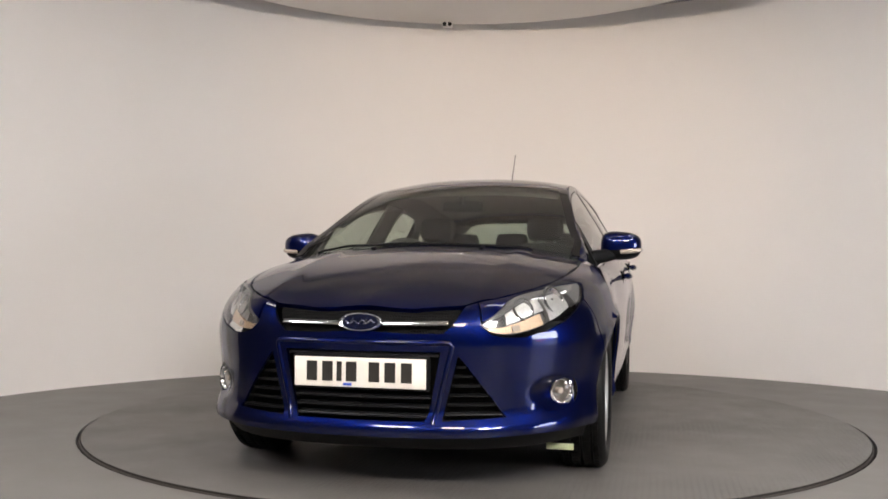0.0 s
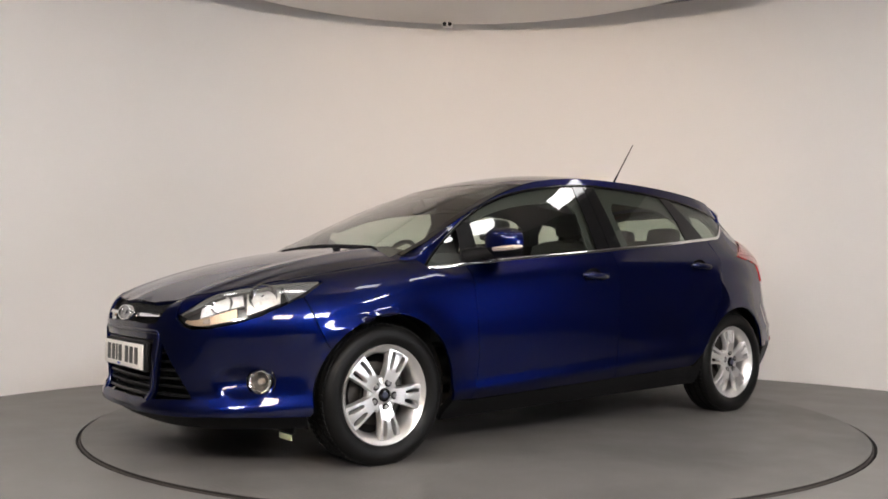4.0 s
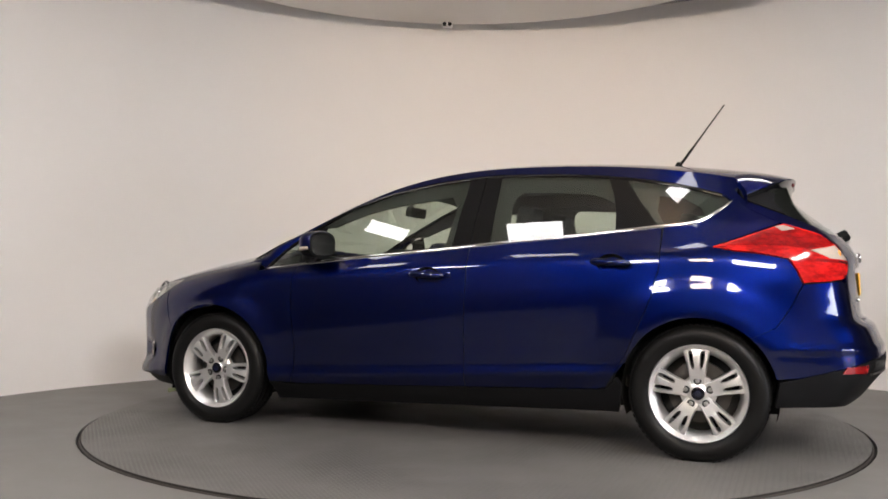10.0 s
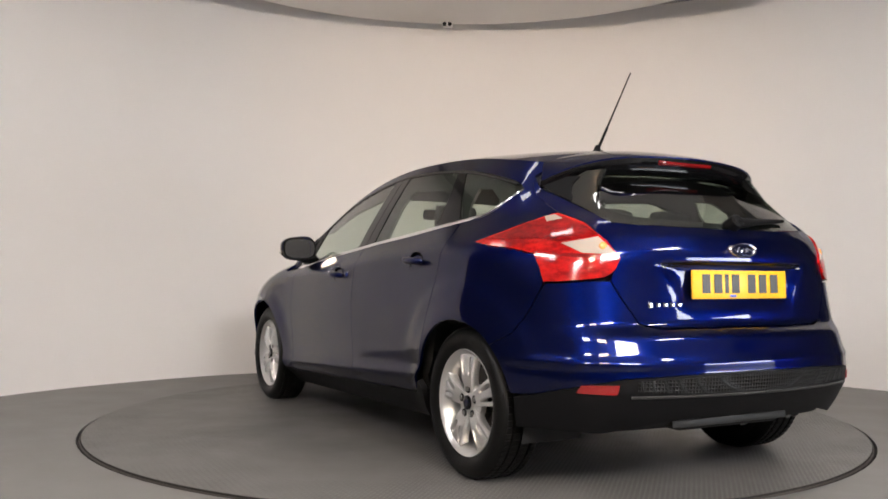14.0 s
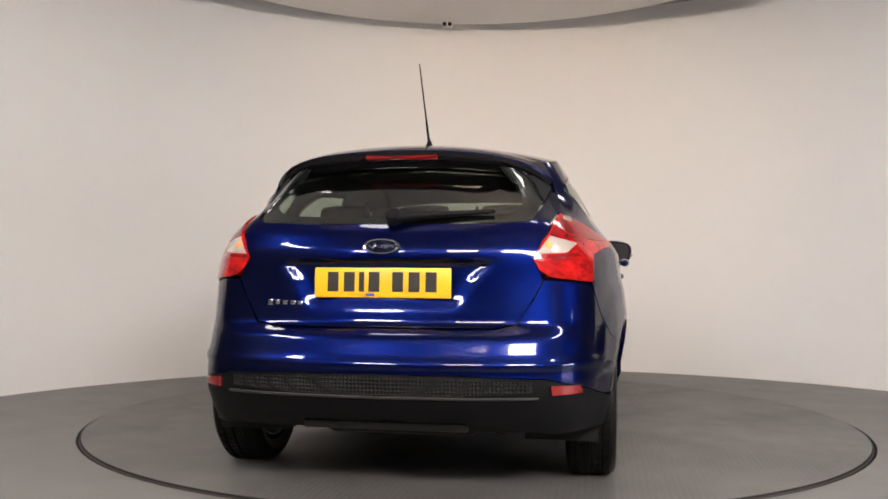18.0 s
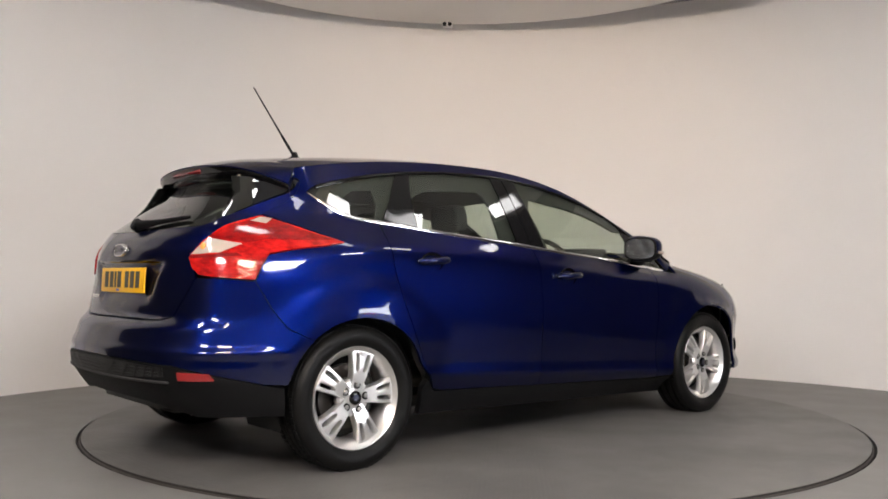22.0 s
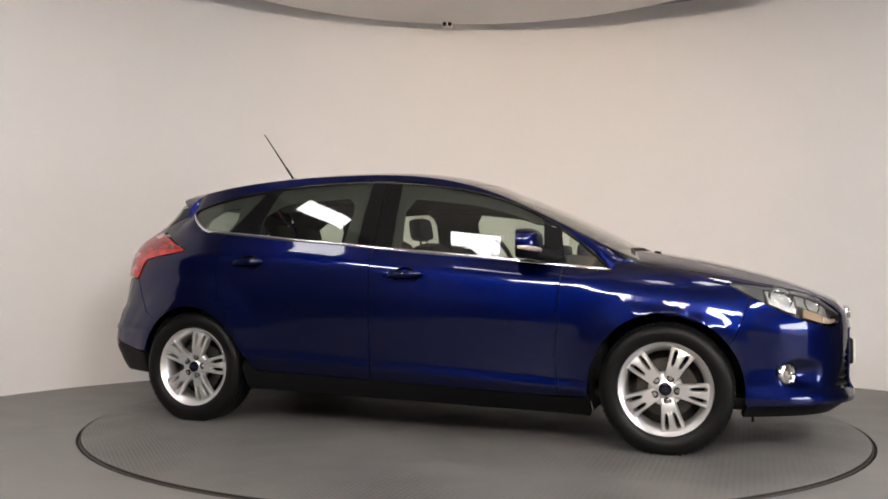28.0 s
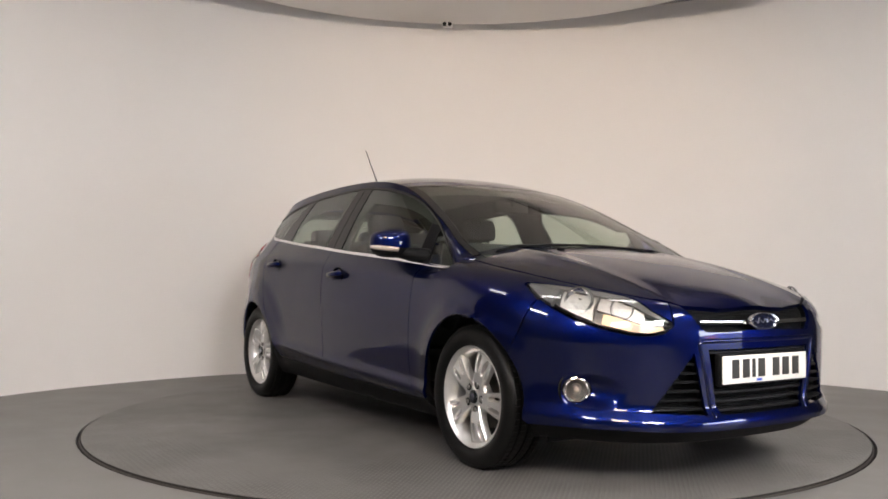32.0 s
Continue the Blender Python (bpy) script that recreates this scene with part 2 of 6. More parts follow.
def box_bm(sx, sy, sz, at=(0, 0, 0), bevel=0.0, seg=2, rot=None):
    bm = bmesh.new()
    bmesh.ops.create_cube(bm, size=1)
    bmesh.ops.scale(bm, vec=(sx, sy, sz), verts=bm.verts)
    if bevel:
        bmesh.ops.bevel(bm, geom=list(bm.edges), offset=bevel, segments=seg, affect="EDGES", profile=0.5)
    if rot:
        bmesh.ops.transform(bm, matrix=pose(0, 0, 0, *rot), verts=bm.verts)
    bmesh.ops.translate(bm, vec=at, verts=bm.verts)
    return bm


def lathe_bm(profile, n=48, axis="z", closed=False):
    """Turn (radius, height) pairs about an axis."""
    bm = bmesh.new()
    rings = []
    for r, h in profile:
        ring = []
        for i in range(n):
            a = 2 * math.pi * i / n
            c, s = r * math.cos(a), r * math.sin(a)
            ring.append(bm.verts.new((c, s, h) if axis == "z" else (c, h, s)))
        rings.append(ring)
    pairs = list(zip(rings, rings[1:])) + ([(rings[-1], rings[0])] if closed else [])
    for a, b in pairs:
        for i in range(n):
            j = (i + 1) % n
            bm.faces.new((a[i], a[j], b[j], b[i]))
    bmesh.ops.remove_doubles(bm, verts=bm.verts, dist=1e-5)
    bmesh.ops.recalc_face_normals(bm, faces=bm.faces)
    return bm


def tube_bm(points, radius, n=8, cap=True):
    """A round bar along points; radius may be a list."""
    bm = bmesh.new()
    pts = [Vector(p) for p in points]
    rad = radius if isinstance(radius, (list, tuple)) else [radius] * len(pts)
    rings = []
    side = None
    for i, p in enumerate(pts):
        d = (pts[min(i + 1, len(pts) - 1)] - pts[max(i - 1, 0)]).normalized()
        side = d.orthogonal().normalized() if side is None else (side - d * side.dot(d)).normalized()
        up = d.cross(side)
        rings.append([bm.verts.new(p + (side * math.cos(2 * math.pi * k / n) + up * math.sin(2 * math.pi * k / n)) * rad[i]) for k in range(n)])
    for a, b in zip(rings, rings[1:]):
        for k in range(n):
            bm.faces.new((a[k], a[(k + 1) % n], b[(k + 1) % n], b[k]))
    if cap:
        bm.faces.new(rings[0][::-1])
        bm.faces.new(rings[-1])
    bmesh.ops.recalc_face_normals(bm, faces=bm.faces)
    return bm


def mirror_bm(bm):
    """A copy mirrored in the car's middle plane."""
    out = bm.copy()
    for v in out.verts:
        v.co.y = -v.co.y
    bmesh.ops.reverse_faces(out, faces=out.faces)
    return out


def joined(*bms):
    out = bmesh.new()
    for b in bms:
        me = bpy.data.meshes.new("tmp")
        b.to_mesh(me)
        b.free()
        out.from_mesh(me)
        bpy.data.meshes.remove(me)
    return out


# ---- the studio ----
WALL_C, WALL_R, FLOOR_Z, TOP_Z = (0.2, -1.0), 3.85, -0.015, 3.32
A0, A1 = 20.5, 177.5


def build_studio():
    # floor: one slab with a round pit for the turntable
    bm = bmesh.new()
    n = 96
    inner = [bm.verts.new((2.225 * math.cos(2 * math.pi * i / n), 2.225 * math.sin(2 * math.pi * i / n) + 0.02, FLOOR_Z)) for i in range(n)]
    outer = []
    for i in range(n):
        c, s = math.cos(2 * math.pi * i / n), math.sin(2 * math.pi * i / n)
        k = 9.0 / max(abs(c), abs(s))
        outer.append(bm.verts.new((c * k, s * k - 2.0, FLOOR_Z)))
    low = [bm.verts.new((v.co.x, v.co.y, FLOOR_Z - 0.2)) for v in inner]
    for i in range(n):
        j = (i + 1) % n
        bm.faces.new((inner[i], outer[i], outer[j], inner[j]))
        bm.faces.new((low[i], inner[i], inner[j], low[j]))
    bm.faces.new(low)
    bmesh.ops.recalc_face_normals(bm, faces=bm.faces)
    tagged(finish("floor", bm, FLOOR, smooth=False), "dark grey painted concrete studio floor", "floor", kind="structure")

    # curved back wall
    bm = bmesh.new()
    cols = []
    k = 120
    for i in range(k + 1):
        a = radians(A0 + (A1 - A0) * i / k)
        c, s = math.cos(a), math.sin(a)
        col = []
        for r, z in ((WALL_R, FLOOR_Z), (WALL_R, 0.6), (WALL_R, 1.4), (WALL_R, 2.4), (WALL_R, TOP_Z), (WALL_R + 0.12, TOP_Z), (WALL_R + 0.12, FLOOR_Z)):
            col.append(bm.verts.new((WALL_C[0] + r * c, WALL_C[1] + r * s, z)))
        cols.append(col)
    for a, b in zip(cols, cols[1:]):
        for j in range(6):
            bm.faces.new((a[j], b[j], b[j + 1], a[j + 1]))
    bm.faces.new(cols[0])
    bm.faces.new(cols[-1][::-1])
    bmesh.ops.recalc_face_normals(bm, faces=bm.faces)
    tagged(finish("wall_curved", bm, WALL), "smooth curved white plastered studio wall", "wall", kind="structure")

    # unseen straight walls added to close the room behind the camera, dark for reflections
    xe, xw, ys = WALL_C[0] + WALL_R + 0.02, WALL_C[0] - WALL_R - 0.02, -9.0
    y0 = WALL_C[1] + WALL_R * math.sin(radians(A0)) + 1.2
    y1 = WALL_C[1] + WALL_R * math.sin(radians(A1))
    # east wall with a wide doorway
    d0, d1, dh = -3.95, -2.3, 2.1
    east = joined(box_bm(0.15, y0 - d1, TOP_Z - FLOOR_Z, (xe + 0.075, (y0 + d1) / 2, (TOP_Z + FLOOR_Z) / 2)),
                  box_bm(0.15, d0 - ys, TOP_Z - FLOOR_Z, (xe + 0.075, (d0 + ys) / 2, (TOP_Z + FLOOR_Z) / 2)),
                  box_bm(0.15, d1 - d0, TOP_Z - dh, (xe + 0.075, (d0 + d1) / 2, (TOP_Z + dh) / 2)),
                  box_bm(0.22, 0.10, TOP_Z - FLOOR_Z, (xe - 0.112, y0 - 1.12, (TOP_Z + FLOOR_Z) / 2)))
    tagged(finish("wall_east", east, DARK_WALL, smooth=False), "dark charcoal wall with a wide doorway", "wall", kind="structure")
    tagged(finish("wall_west", box_bm(0.15, y1 - ys, TOP_Z - FLOOR_Z, (xw - 0.075, (y1 + ys) / 2, (TOP_Z + FLOOR_Z) / 2)), DARK_WALL, smooth=False),
           "plain dark wall added out of view", "wall", kind="structure")
    tagged(finish("wall_south", box_bm(xe - xw + 0.3, 0.15, TOP_Z - FLOOR_Z, ((xe + xw) / 2, ys - 0.075, (TOP_Z + FLOOR_Z) / 2)), DARK_WALL, smooth=False),
           "plain dark wall added out of view", "wall", kind="structure")
    tagged(finish("backdrop", box_bm(0.05, 3.0, 0.58, (xe + 0.7, (d0 + d1) / 2, 1.123)), SKYLIGHT, smooth=False),
           "bright daylight outside the doorway", "backdrop", kind="structure")
    tagged(finish("yard_wall", box_bm(0.05, 3.0, 0.845, (xe + 0.7, (d0 + d1) / 2, 0.4075)), YARD, smooth=False),
           "pale blue-grey wall outside the doorway in daylight", "backdrop", kind="structure")
    tagged(finish("notice_board", box_bm(0.03, 0.62, 0.26, (xe + 0.66, d0 + 0.36, 0.66), 0.01), ORANGE),
           "orange notice board outside the doorway", "sign", kind="structure")
    bm = box_bm(xe - xw + 0.4, 13.0, 0.12, ((xe + xw) / 2, -2.9, TOP_Z + 0.06))
    tagged(finish("ceiling", bm, DARK_CEIL, smooth=False), "flat dark grey painted ceiling", "ceiling", kind="structure")
    # hung ceiling disc over the turntable
    bm = lathe_bm([(0.0, 3.17), (2.52, 3.17), (2.54, 3.18), (2.54, TOP_Z - 0.003), (0.0, TOP_Z - 0.003)], n=128)
    bmesh.ops.translate(bm, vec=(-0.02, 0.11, 0), verts=bm.verts)
    tagged(finish("ceiling_disc", bm, CEIL, sharp=30), "round lowered grey ceiling panel over the turntable", "ceiling", kind="structure")


def ceiling_light(x, y, sx, sy, turn=0, lamp=RING_LAMP, label="lit rectangular white ceiling light panel"):
    e = new("ceiling_light")
    tagged(e, label, "ceiling light", "ceiling light panels")
    fr = joined(box_bm(sx + 0.06, 0.03, 0.04, (0, sy / 2 + 0.015, 0.02)), box_bm(sx + 0.06, 0.03, 0.04, (0, -sy / 2 - 0.015, 0.02)),
                box_bm(0.03, sy, 0.04, (sx / 2 + 0.015, 0, 0.02)), box_bm(0.03, sy, 0.04, (-sx / 2 - 0.015, 0, 0.02)))
    part("frame", fr, WHITE, e, smooth=False)
    part("diffuser", box_bm(sx, sy, 0.02, (0, 0, 0.025)), lamp, e, smooth=False)
    e.matrix_basis = pose(x, y, TOP_Z - 0.041, 0, 0, turn)
    return e


def build_lights():
    # panels set in a ring round the front of the ceiling disc
    for deg, r in ((3, 2.25), (-31, 2.12), (-67, 2.12), (-111, 2.12), (-152, 2.40)):
        x, y = -0.02 + r * math.cos(radians(deg)), 0.11 + r * math.sin(radians(deg))
        ceiling_light(x, y, 0.52, 0.27, deg + 90, RING_LAMP).matrix_basis = pose(x, y, 3.17 - 0.043, 0, 0, deg + 90)
    # two unseen side panels, added to light the side walls
    for x, y, a in ((-3.05, -3.4, 90), (3.3, -3.4, 90)):
        ceiling_light(x, y, 1.2, 0.3, a, COOL_FILL)
    # unseen fill panels added behind the camera, tilted to brighten the wall
    for x, sx, sy, tilt, m in ((-2.3, 1.1, 0.56, 33, COOL_FILL), (0.0, 1.1, 0.56, 50, WARM_FILL), (2.3, 1.75, 0.80, 33, COOL_FILL)):
        e = ceiling_light(x, -6.3, sx, sy, 0, m, "added fill panel, lit and tilted to brighten the wall")
        e.matrix_basis = pose(x, -6.3, 3.02, tilt, 0, 0)
        up = (0, 0.305 * math.sin(radians(tilt)), 0.305 * math.cos(radians(tilt)))
        for k in (-0.3, 0.3):
            part("hanger", tube_bm([(k, 0, 0.03), (k, up[1], up[2])], 0.008, 8), WHITE, e)


def spot_lamp(x, y, target):
    """Warm wall-washing spot in a can hung from the ceiling."""
    e = new("spot_lamp")
    tagged(e, "warm wall-washing spot lamp in a white can on the ceiling", "spot lamp")
    e.matrix_basis = pose(x, y, TOP_Z)
    aim = look((0, 0, -0.26), (target[0] - x, target[1] - y, target[2] - TOP_Z))
    can = lathe_bm([(0.0, 0.16), (0.06, 0.16), (0.065, 0.15), (0.07, 0.0), (0.064, 0.0), (0.058, 0.14), (0.0, 0.14)], n=32)
    bmesh.ops.transform(can, matrix=aim @ pose(0, 0, -0.06), verts=can.verts)
    part("mount", lathe_bm([(0.0, 0.0), (0.05, 0.0), (0.05, -0.02), (0.0, -0.025)], n=24), WHITE, e)
    part("stem", tube_bm([(0, 0, -0.01), (0, 0, -0.26)], 0.012, 10), WHITE, e)
    part("can", can, WHITE, e)
    bulb = bpy.data.lights.new("bulb", "SPOT")
    bulb.energy, bulb.color = SPOT_POWER, (1.0, 0.66, 0.37)
    bulb.spot_size, bulb.spot_blend, bulb.shadow_soft_size = radians(58), 1.0, 0.04
    lamp = new("bulb", bulb)
    lamp.parent = e
    lamp.matrix_basis = aim @ pose(0, 0, -0.065)
    return e


def turntable():
    e = new("turntable")
    tagged(e, "round dark grey raised turntable with a black rubber edge", "turntable")
    bm = lathe_bm([(0.0, 0.0), (1.0, 0.0), (2.190, 0.0), (2.193, -0.002), (2.184, -0.004), (2.184, -0.1), (0, -0.1)], n=160)
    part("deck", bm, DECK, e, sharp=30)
    part("rim", lathe_bm([(2.184, -0.003), (2.194, -0.003), (2.197, -0.009), (2.184, -0.009)], n=160), EDGE, e, "thin black rubber rim")
    part("edge_band", lathe_bm([(2.184, -0.009), (2.198, -0.009), (2.202, -0.015), (2.184, -0.015)], n=160), EDGE_STRIP, e, "worn brown edge strip")
    part("skirt", lathe_bm([(2.184, -0.015), (2.204, -0.015), (2.215, -0.06), (2.184, -0.06)], n=160), EDGE, e, "black rubber skirt")
    return e


def security_camera():
    e = new("security_camera")
    tagged(e, "small white security camera with two dark lenses under the ceiling", "camera")
    part("housing", box_bm(0.10, 0.07, 0.045, (0, 0, 0), 0.015), WHITE, e)
    part("bracket", box_bm(0.03, 0.05, 0.05, (0, 0.02, 0.035), 0.005), WHITE, e)
    for x in (-0.024, 0.024):
        bm = lathe_bm([(0, 0.0), (0.016, 0.0), (0.018, 0.006), (0.018, 0.02), (0, 0.02)], n=16, axis="y")
        bmesh.ops.translate(bm, vec=(x, -0.052, -0.004), verts=bm.verts)
        part("lens", bm, DARK, e)
    e.matrix_basis = pose(-0.235, 2.56, 3.145)
    return e


# ---- the car's surface ----
# Plan outline of the left half at its widest, from the nose's middle to the tail's middle (forward, left)
OUTLINE = [(2.215, 0), (2.208, 0.20), (2.18, 0.38), (2.115, 0.54), (2.02, 0.66), (1.90, 0.755), (1.76, 0.825), (1.60, 0.870),
           (1.33, 0.900), (0.90, 0.893), (0.30, 0.900), (-0.30, 0.905), (-0.90, 0.905), (-1.30, 0.900), (-1.50, 0.872),
           (-1.62, 0.845), (-1.75, 0.808), (-1.88, 0.760), (-1.98, 0.700), (-2.055, 0.60), (-2.11, 0.45), (-2.145, 0.25), (-2.158, 0)]


def spline(xs, ys):
    """Natural cubic through the points; returns a function on arrays."""
    xs, ys = np.asarray(xs, float), np.asarray(ys, float)
    n, h = len(xs), np.diff(xs)
    A, r = np.zeros((n, n)), np.zeros(n)
    A[0, 0] = A[-1, -1] = 1
    for i in range(1, n - 1):
        A[i, i - 1:i + 2] = h[i - 1], 2 * (h[i - 1] + h[i]), h[i]
        r[i] = 6 * ((ys[i + 1] - ys[i]) / h[i] - (ys[i] - ys[i - 1]) / h[i - 1])
    m = np.linalg.solve(A, r)

    def f(x):
        x = np.asarray(x, float)
        i = np.clip(np.searchsorted(xs, x) - 1, 0, n - 2)
        a, b = xs[i + 1] - x, x - xs[i]
        return (m[i] * a ** 3 + m[i + 1] * b ** 3) / (6 * h[i]) + (ys[i] / h[i] - m[i] * h[i] / 6) * a + (ys[i + 1] / h[i] - m[i + 1] * h[i] / 6) * b
    return f


def make_outline():
    pts = np.array([(OUTLINE[2][0], -OUTLINE[2][1]), (OUTLINE[1][0], -OUTLINE[1][1])] + OUTLINE + [(OUTLINE[-2][0], -OUTLINE[-2][1]), (OUTLINE[-3][0], -OUTLINE[-3][1])])
    k = np.concatenate([[0], np.cumsum(np.hypot(*np.diff(pts, axis=0).T))])
    fu, fv = spline(k, pts[:, 0]), spline(k, pts[:, 1])
    t = np.linspace(k[2], k[-3], 1600)
    u, v = fu(t), fv(t)
    s = np.concatenate([[0], np.cumsum(np.hypot(np.diff(u), np.diff(v)))])
    du, dv = np.gradient(u, s), np.gradient(v, s)
    ln = np.hypot(du, dv)
    return s, u, v, dv / ln, -du / ln        # the inward normal is (-dv.., ..) mirrored below


SO, UO, VO, _NX, _NY = make_outline()
NX, NY = -_NX, -_NY                            # inward in plan
LEN = SO[-1]
MID = int(np.argmax(VO))
SM = SO[MID]


def s_u(u):
    """Way along the outline at which it stands at u, on the side."""
    return np.interp(-np.asarray(u, float), -UO, SO)


BELT = spline([-1.6, -1.30, -0.95, -0.665, -0.378, -0.192, 0.197, 0.486, 0.776, 1.052, 1.4],
              [1.125, 1.093, 1.058, 1.030, 1.006, 0.988, 0.954, 0.930, 0.901, 0.870, 0.83])
SHOULDER = spline([-2.2, -1.234, -0.377, 0.485, 1.064, 1.5], [0.955, 0.942, 0.908, 0.848, 0.813, 0.79])
GLASS_TOP = spline([-1.46, -1.294, -1.005, -0.706, -0.405, -0.238, -0.101, 0.051, 0.203, 0.355, 0.506, 0.655, 0.80, 1.05],
                   [1.215, 1.261, 1.317, 1.350, 1.362, 1.362, 1.352, 1.336, 1.310, 1.277, 1.228, 1.162, 1.076, 0.895])
RAIL = spline([-1.75, -1.50, -1.35, -1.04, -0.73, -0.42, -0.10, 0.205, 0.36, 0.513, 0.66, 0.818, 1.0, 1.15],
              [1.265, 1.318, 1.343, 1.385, 1.408, 1.415, 1.403, 1.353, 1.306, 1.246, 1.178, 1.100, 1.008, 0.935])
CREST = spline([-1.80, -1.60, -1.14, -0.75, -0.42, -0.10, 0.10, 0.30, 0.60, 0.90, 1.15, 1.3],
               [1.345, 1.385, 1.438, 1.462, 1.468, 1.455, 1.428, 1.375, 1.258, 1.118, 0.99, 0.91])
ZL = np.array([0.15, 0.22, 0.30, 0.40, 0.47, 0.55, 0.62, 0.66, 0.75, 0.82, 0.90, 0.94, 1.0, 1.05, 1.1, 1.2, 1.3, 1.45])


BELT_IN = spline([-1.6, -1.45, -1.3, -0.95, -0.6, -0.2, 0.2, 0.8, 1.05, 1.3], [0.170, 0.160, 0.146, 0.118, 0.098, 0.086, 0.086, 0.104, 0.124, 0.14])


def side_drop(u, z):
    """How far the flank stands in from the outline."""
    zb, zs, zl, db = float(BELT(u)), float(SHOULDER(u)), 0.341 - 0.052 * u, float(BELT_IN(u))
    h = np.maximum(z - zb, 0)
    low = np.interp(z, [0.15, 0.22, zl - 0.045, zl, zl + 0.035, zs - 0.29, zs - 0.22, zs - 0.195, zs - 0.15, zs - 0.10, zs - 0.06, zs - 0.03, zs, zs + 0.03, max(zb, zs + 0.06)],
                    [0.15, 0.085, 0.041, 0.0185, 0.0295, 0.0138, 0.0109, 0.0105, 0.0120, 0.0165, 0.0205, 0.0240, 0.0290, 0.046, db])
    return np.where(z < zb, low, db + 0.50 * h + 0.25 * h * h)


def drop_grid():
    zz = np.arange(0.12, 1.50, 0.005)
    f = lambda zs, ds: np.interp(zz, zs, ds)
    st = [(0.0, f([0.15, 0.20, 0.235, 0.27, 0.33, 0.45, 0.60, 0.75], [0.13, 0.05, 0.005, 0.0, 0.030, 0.026, 0.022, 0.08])),
          (0.55, f([0.15, 0.20, 0.235, 0.27, 0.33, 0.45, 0.60, 0.75], [0.12, 0.05, 0.005, 0.0, 0.032, 0.024, 0.022, 0.08])),
          (float(s_u(1.90)), f([0.15, 0.20, 0.25, 0.285, 0.34, 0.42, 0.52, 0.62, 0.75], [0.10, 0.045, 0.0, 0.0, 0.024, 0.032, 0.022, 0.012, 0.03])),
          (float(s_u(1.66)), f([0.15, 0.22, 0.28, 0.34, 0.45, 0.60, 0.75], [0.06, 0.03, 0.012, 0.02, 0.018, 0.0, 0.0])),
          (float(s_u(1.33)), f([0.15, 0.25, 0.45, 0.60, 0.75, 0.85], [0.05, 0.03, 0.015, 0.0, 0.0, 0.02]))]
    for u in (1.0, 0.8, 0.5, 0.2, -0.1, -0.4, -0.7, -1.0, -1.25, -1.42):
        st.append((float(s_u(u)), side_drop(u, zz)))
    rear = [(-1.60, None, [0.08, 0.05, 0.02, 0.0, 0.0, 0.004, 0.008, 0.010, 0.015, 0.020, 0.030, 0.042, 0.080, 0.125, 0.165, 0.225, 0.300, 0.42]),
            (-1.75, None, [0.08, 0.05, 0.02, 0.0, 0.0, 0.005, 0.012, 0.016, 0.022, 0.026, 0.042, 0.056, 0.090, 0.135, 0.180, 0.245, 0.330, 0.45]),
            (-1.88, None, [0.12, 0.07, 0.03, 0.0, 0.0, 0.008, 0.020, 0.026, 0.036, 0.044, 0.060, 0.074, 0.106, 0.150, 0.200, 0.275, 0.365, 0.50]),
            (-2.00, None, [0.18, 0.11, 0.05, 0.004, 0.0, 0.014, 0.034, 0.055, 0.075, 0.088, 0.098, 0.108, 0.135, 0.175, 0.225, 0.320, 0.420, 0.56]),
            (-2.08, None, [0.25, 0.15, 0.07, 0.008, 0.0, 0.018, 0.040, 0.090, 0.105, 0.115, 0.120, 0.124, 0.150, 0.185, 0.240, 0.355, 0.460, 0.62]),
            (-2.13, None, [0.33, 0.20, 0.09, 0.010, 0.0, 0.020, 0.046, 0.105, 0.112, 0.112, 0.112, 0.118, 0.152, 0.195, 0.255, 0.375, 0.485, 0.65]),
            (-2.158, None, [0.38, 0.24, 0.10, 0.010, 0.0, 0.020, 0.046, 0.108, 0.116, 0.118, 0.116, 0.122, 0.155, 0.205, 0.270, 0.390, 0.500, 0.66])]
    for u, _, ds in rear:
        st.append((float(s_u(u)), np.interp(zz, ZL, ds)))
    ss = np.arange(0, LEN + 0.02, 0.02)
    keys = np.array([k for k, _ in st])
    tab = np.array([d for _, d in st])
    g = np.array([np.interp(ss, keys, tab[:, j]) for j in range(len(zz))]).T

    def blur(a, sig, axis, mirror):
        r = int(3 * sig) + 1
        k = np.exp(-0.5 * (np.arange(-r, r + 1) / sig) ** 2)
        k /= k.sum()
        pad = [(0, 0), (0, 0)]
        pad[axis] = (r, r)
        a = np.pad(a, pad, mode="reflect" if mirror else "edge")
        return np.apply_along_axis(lambda q: np.convolve(q, k, "valid"), axis, a)
    g = blur(g, 5.0, 0, True)
    g = blur(g, 1.6, 1, False)
    return ss, zz, g


DS, DZ, DG = drop_grid()


def drop(s, z):
    i = np.clip((s / 0.02), 0, len(DS) - 1.001)
    j = np.clip((z - 0.12) / 0.005, 0, len(DZ) - 1.001)
    a, b = i.astype(int), j.astype(int)
    x, y = i - a, j - b
    return (DG[a, b] * (1 - x) + DG[a + 1, b] * x) * (1 - y) + (DG[a, b + 1] * (1 - x) + DG[a + 1, b + 1] * x) * y


# bonnet: its middle line, its crown and its outer seam (forward, left)
BONNET = spline([0.95, 1.14, 1.40, 1.60, 1.89, 2.0, 2.08, 2.14, 2.2], [1.01, 0.992, 0.952, 0.910, 0.828, 0.787, 0.748, 0.708, 0.655])


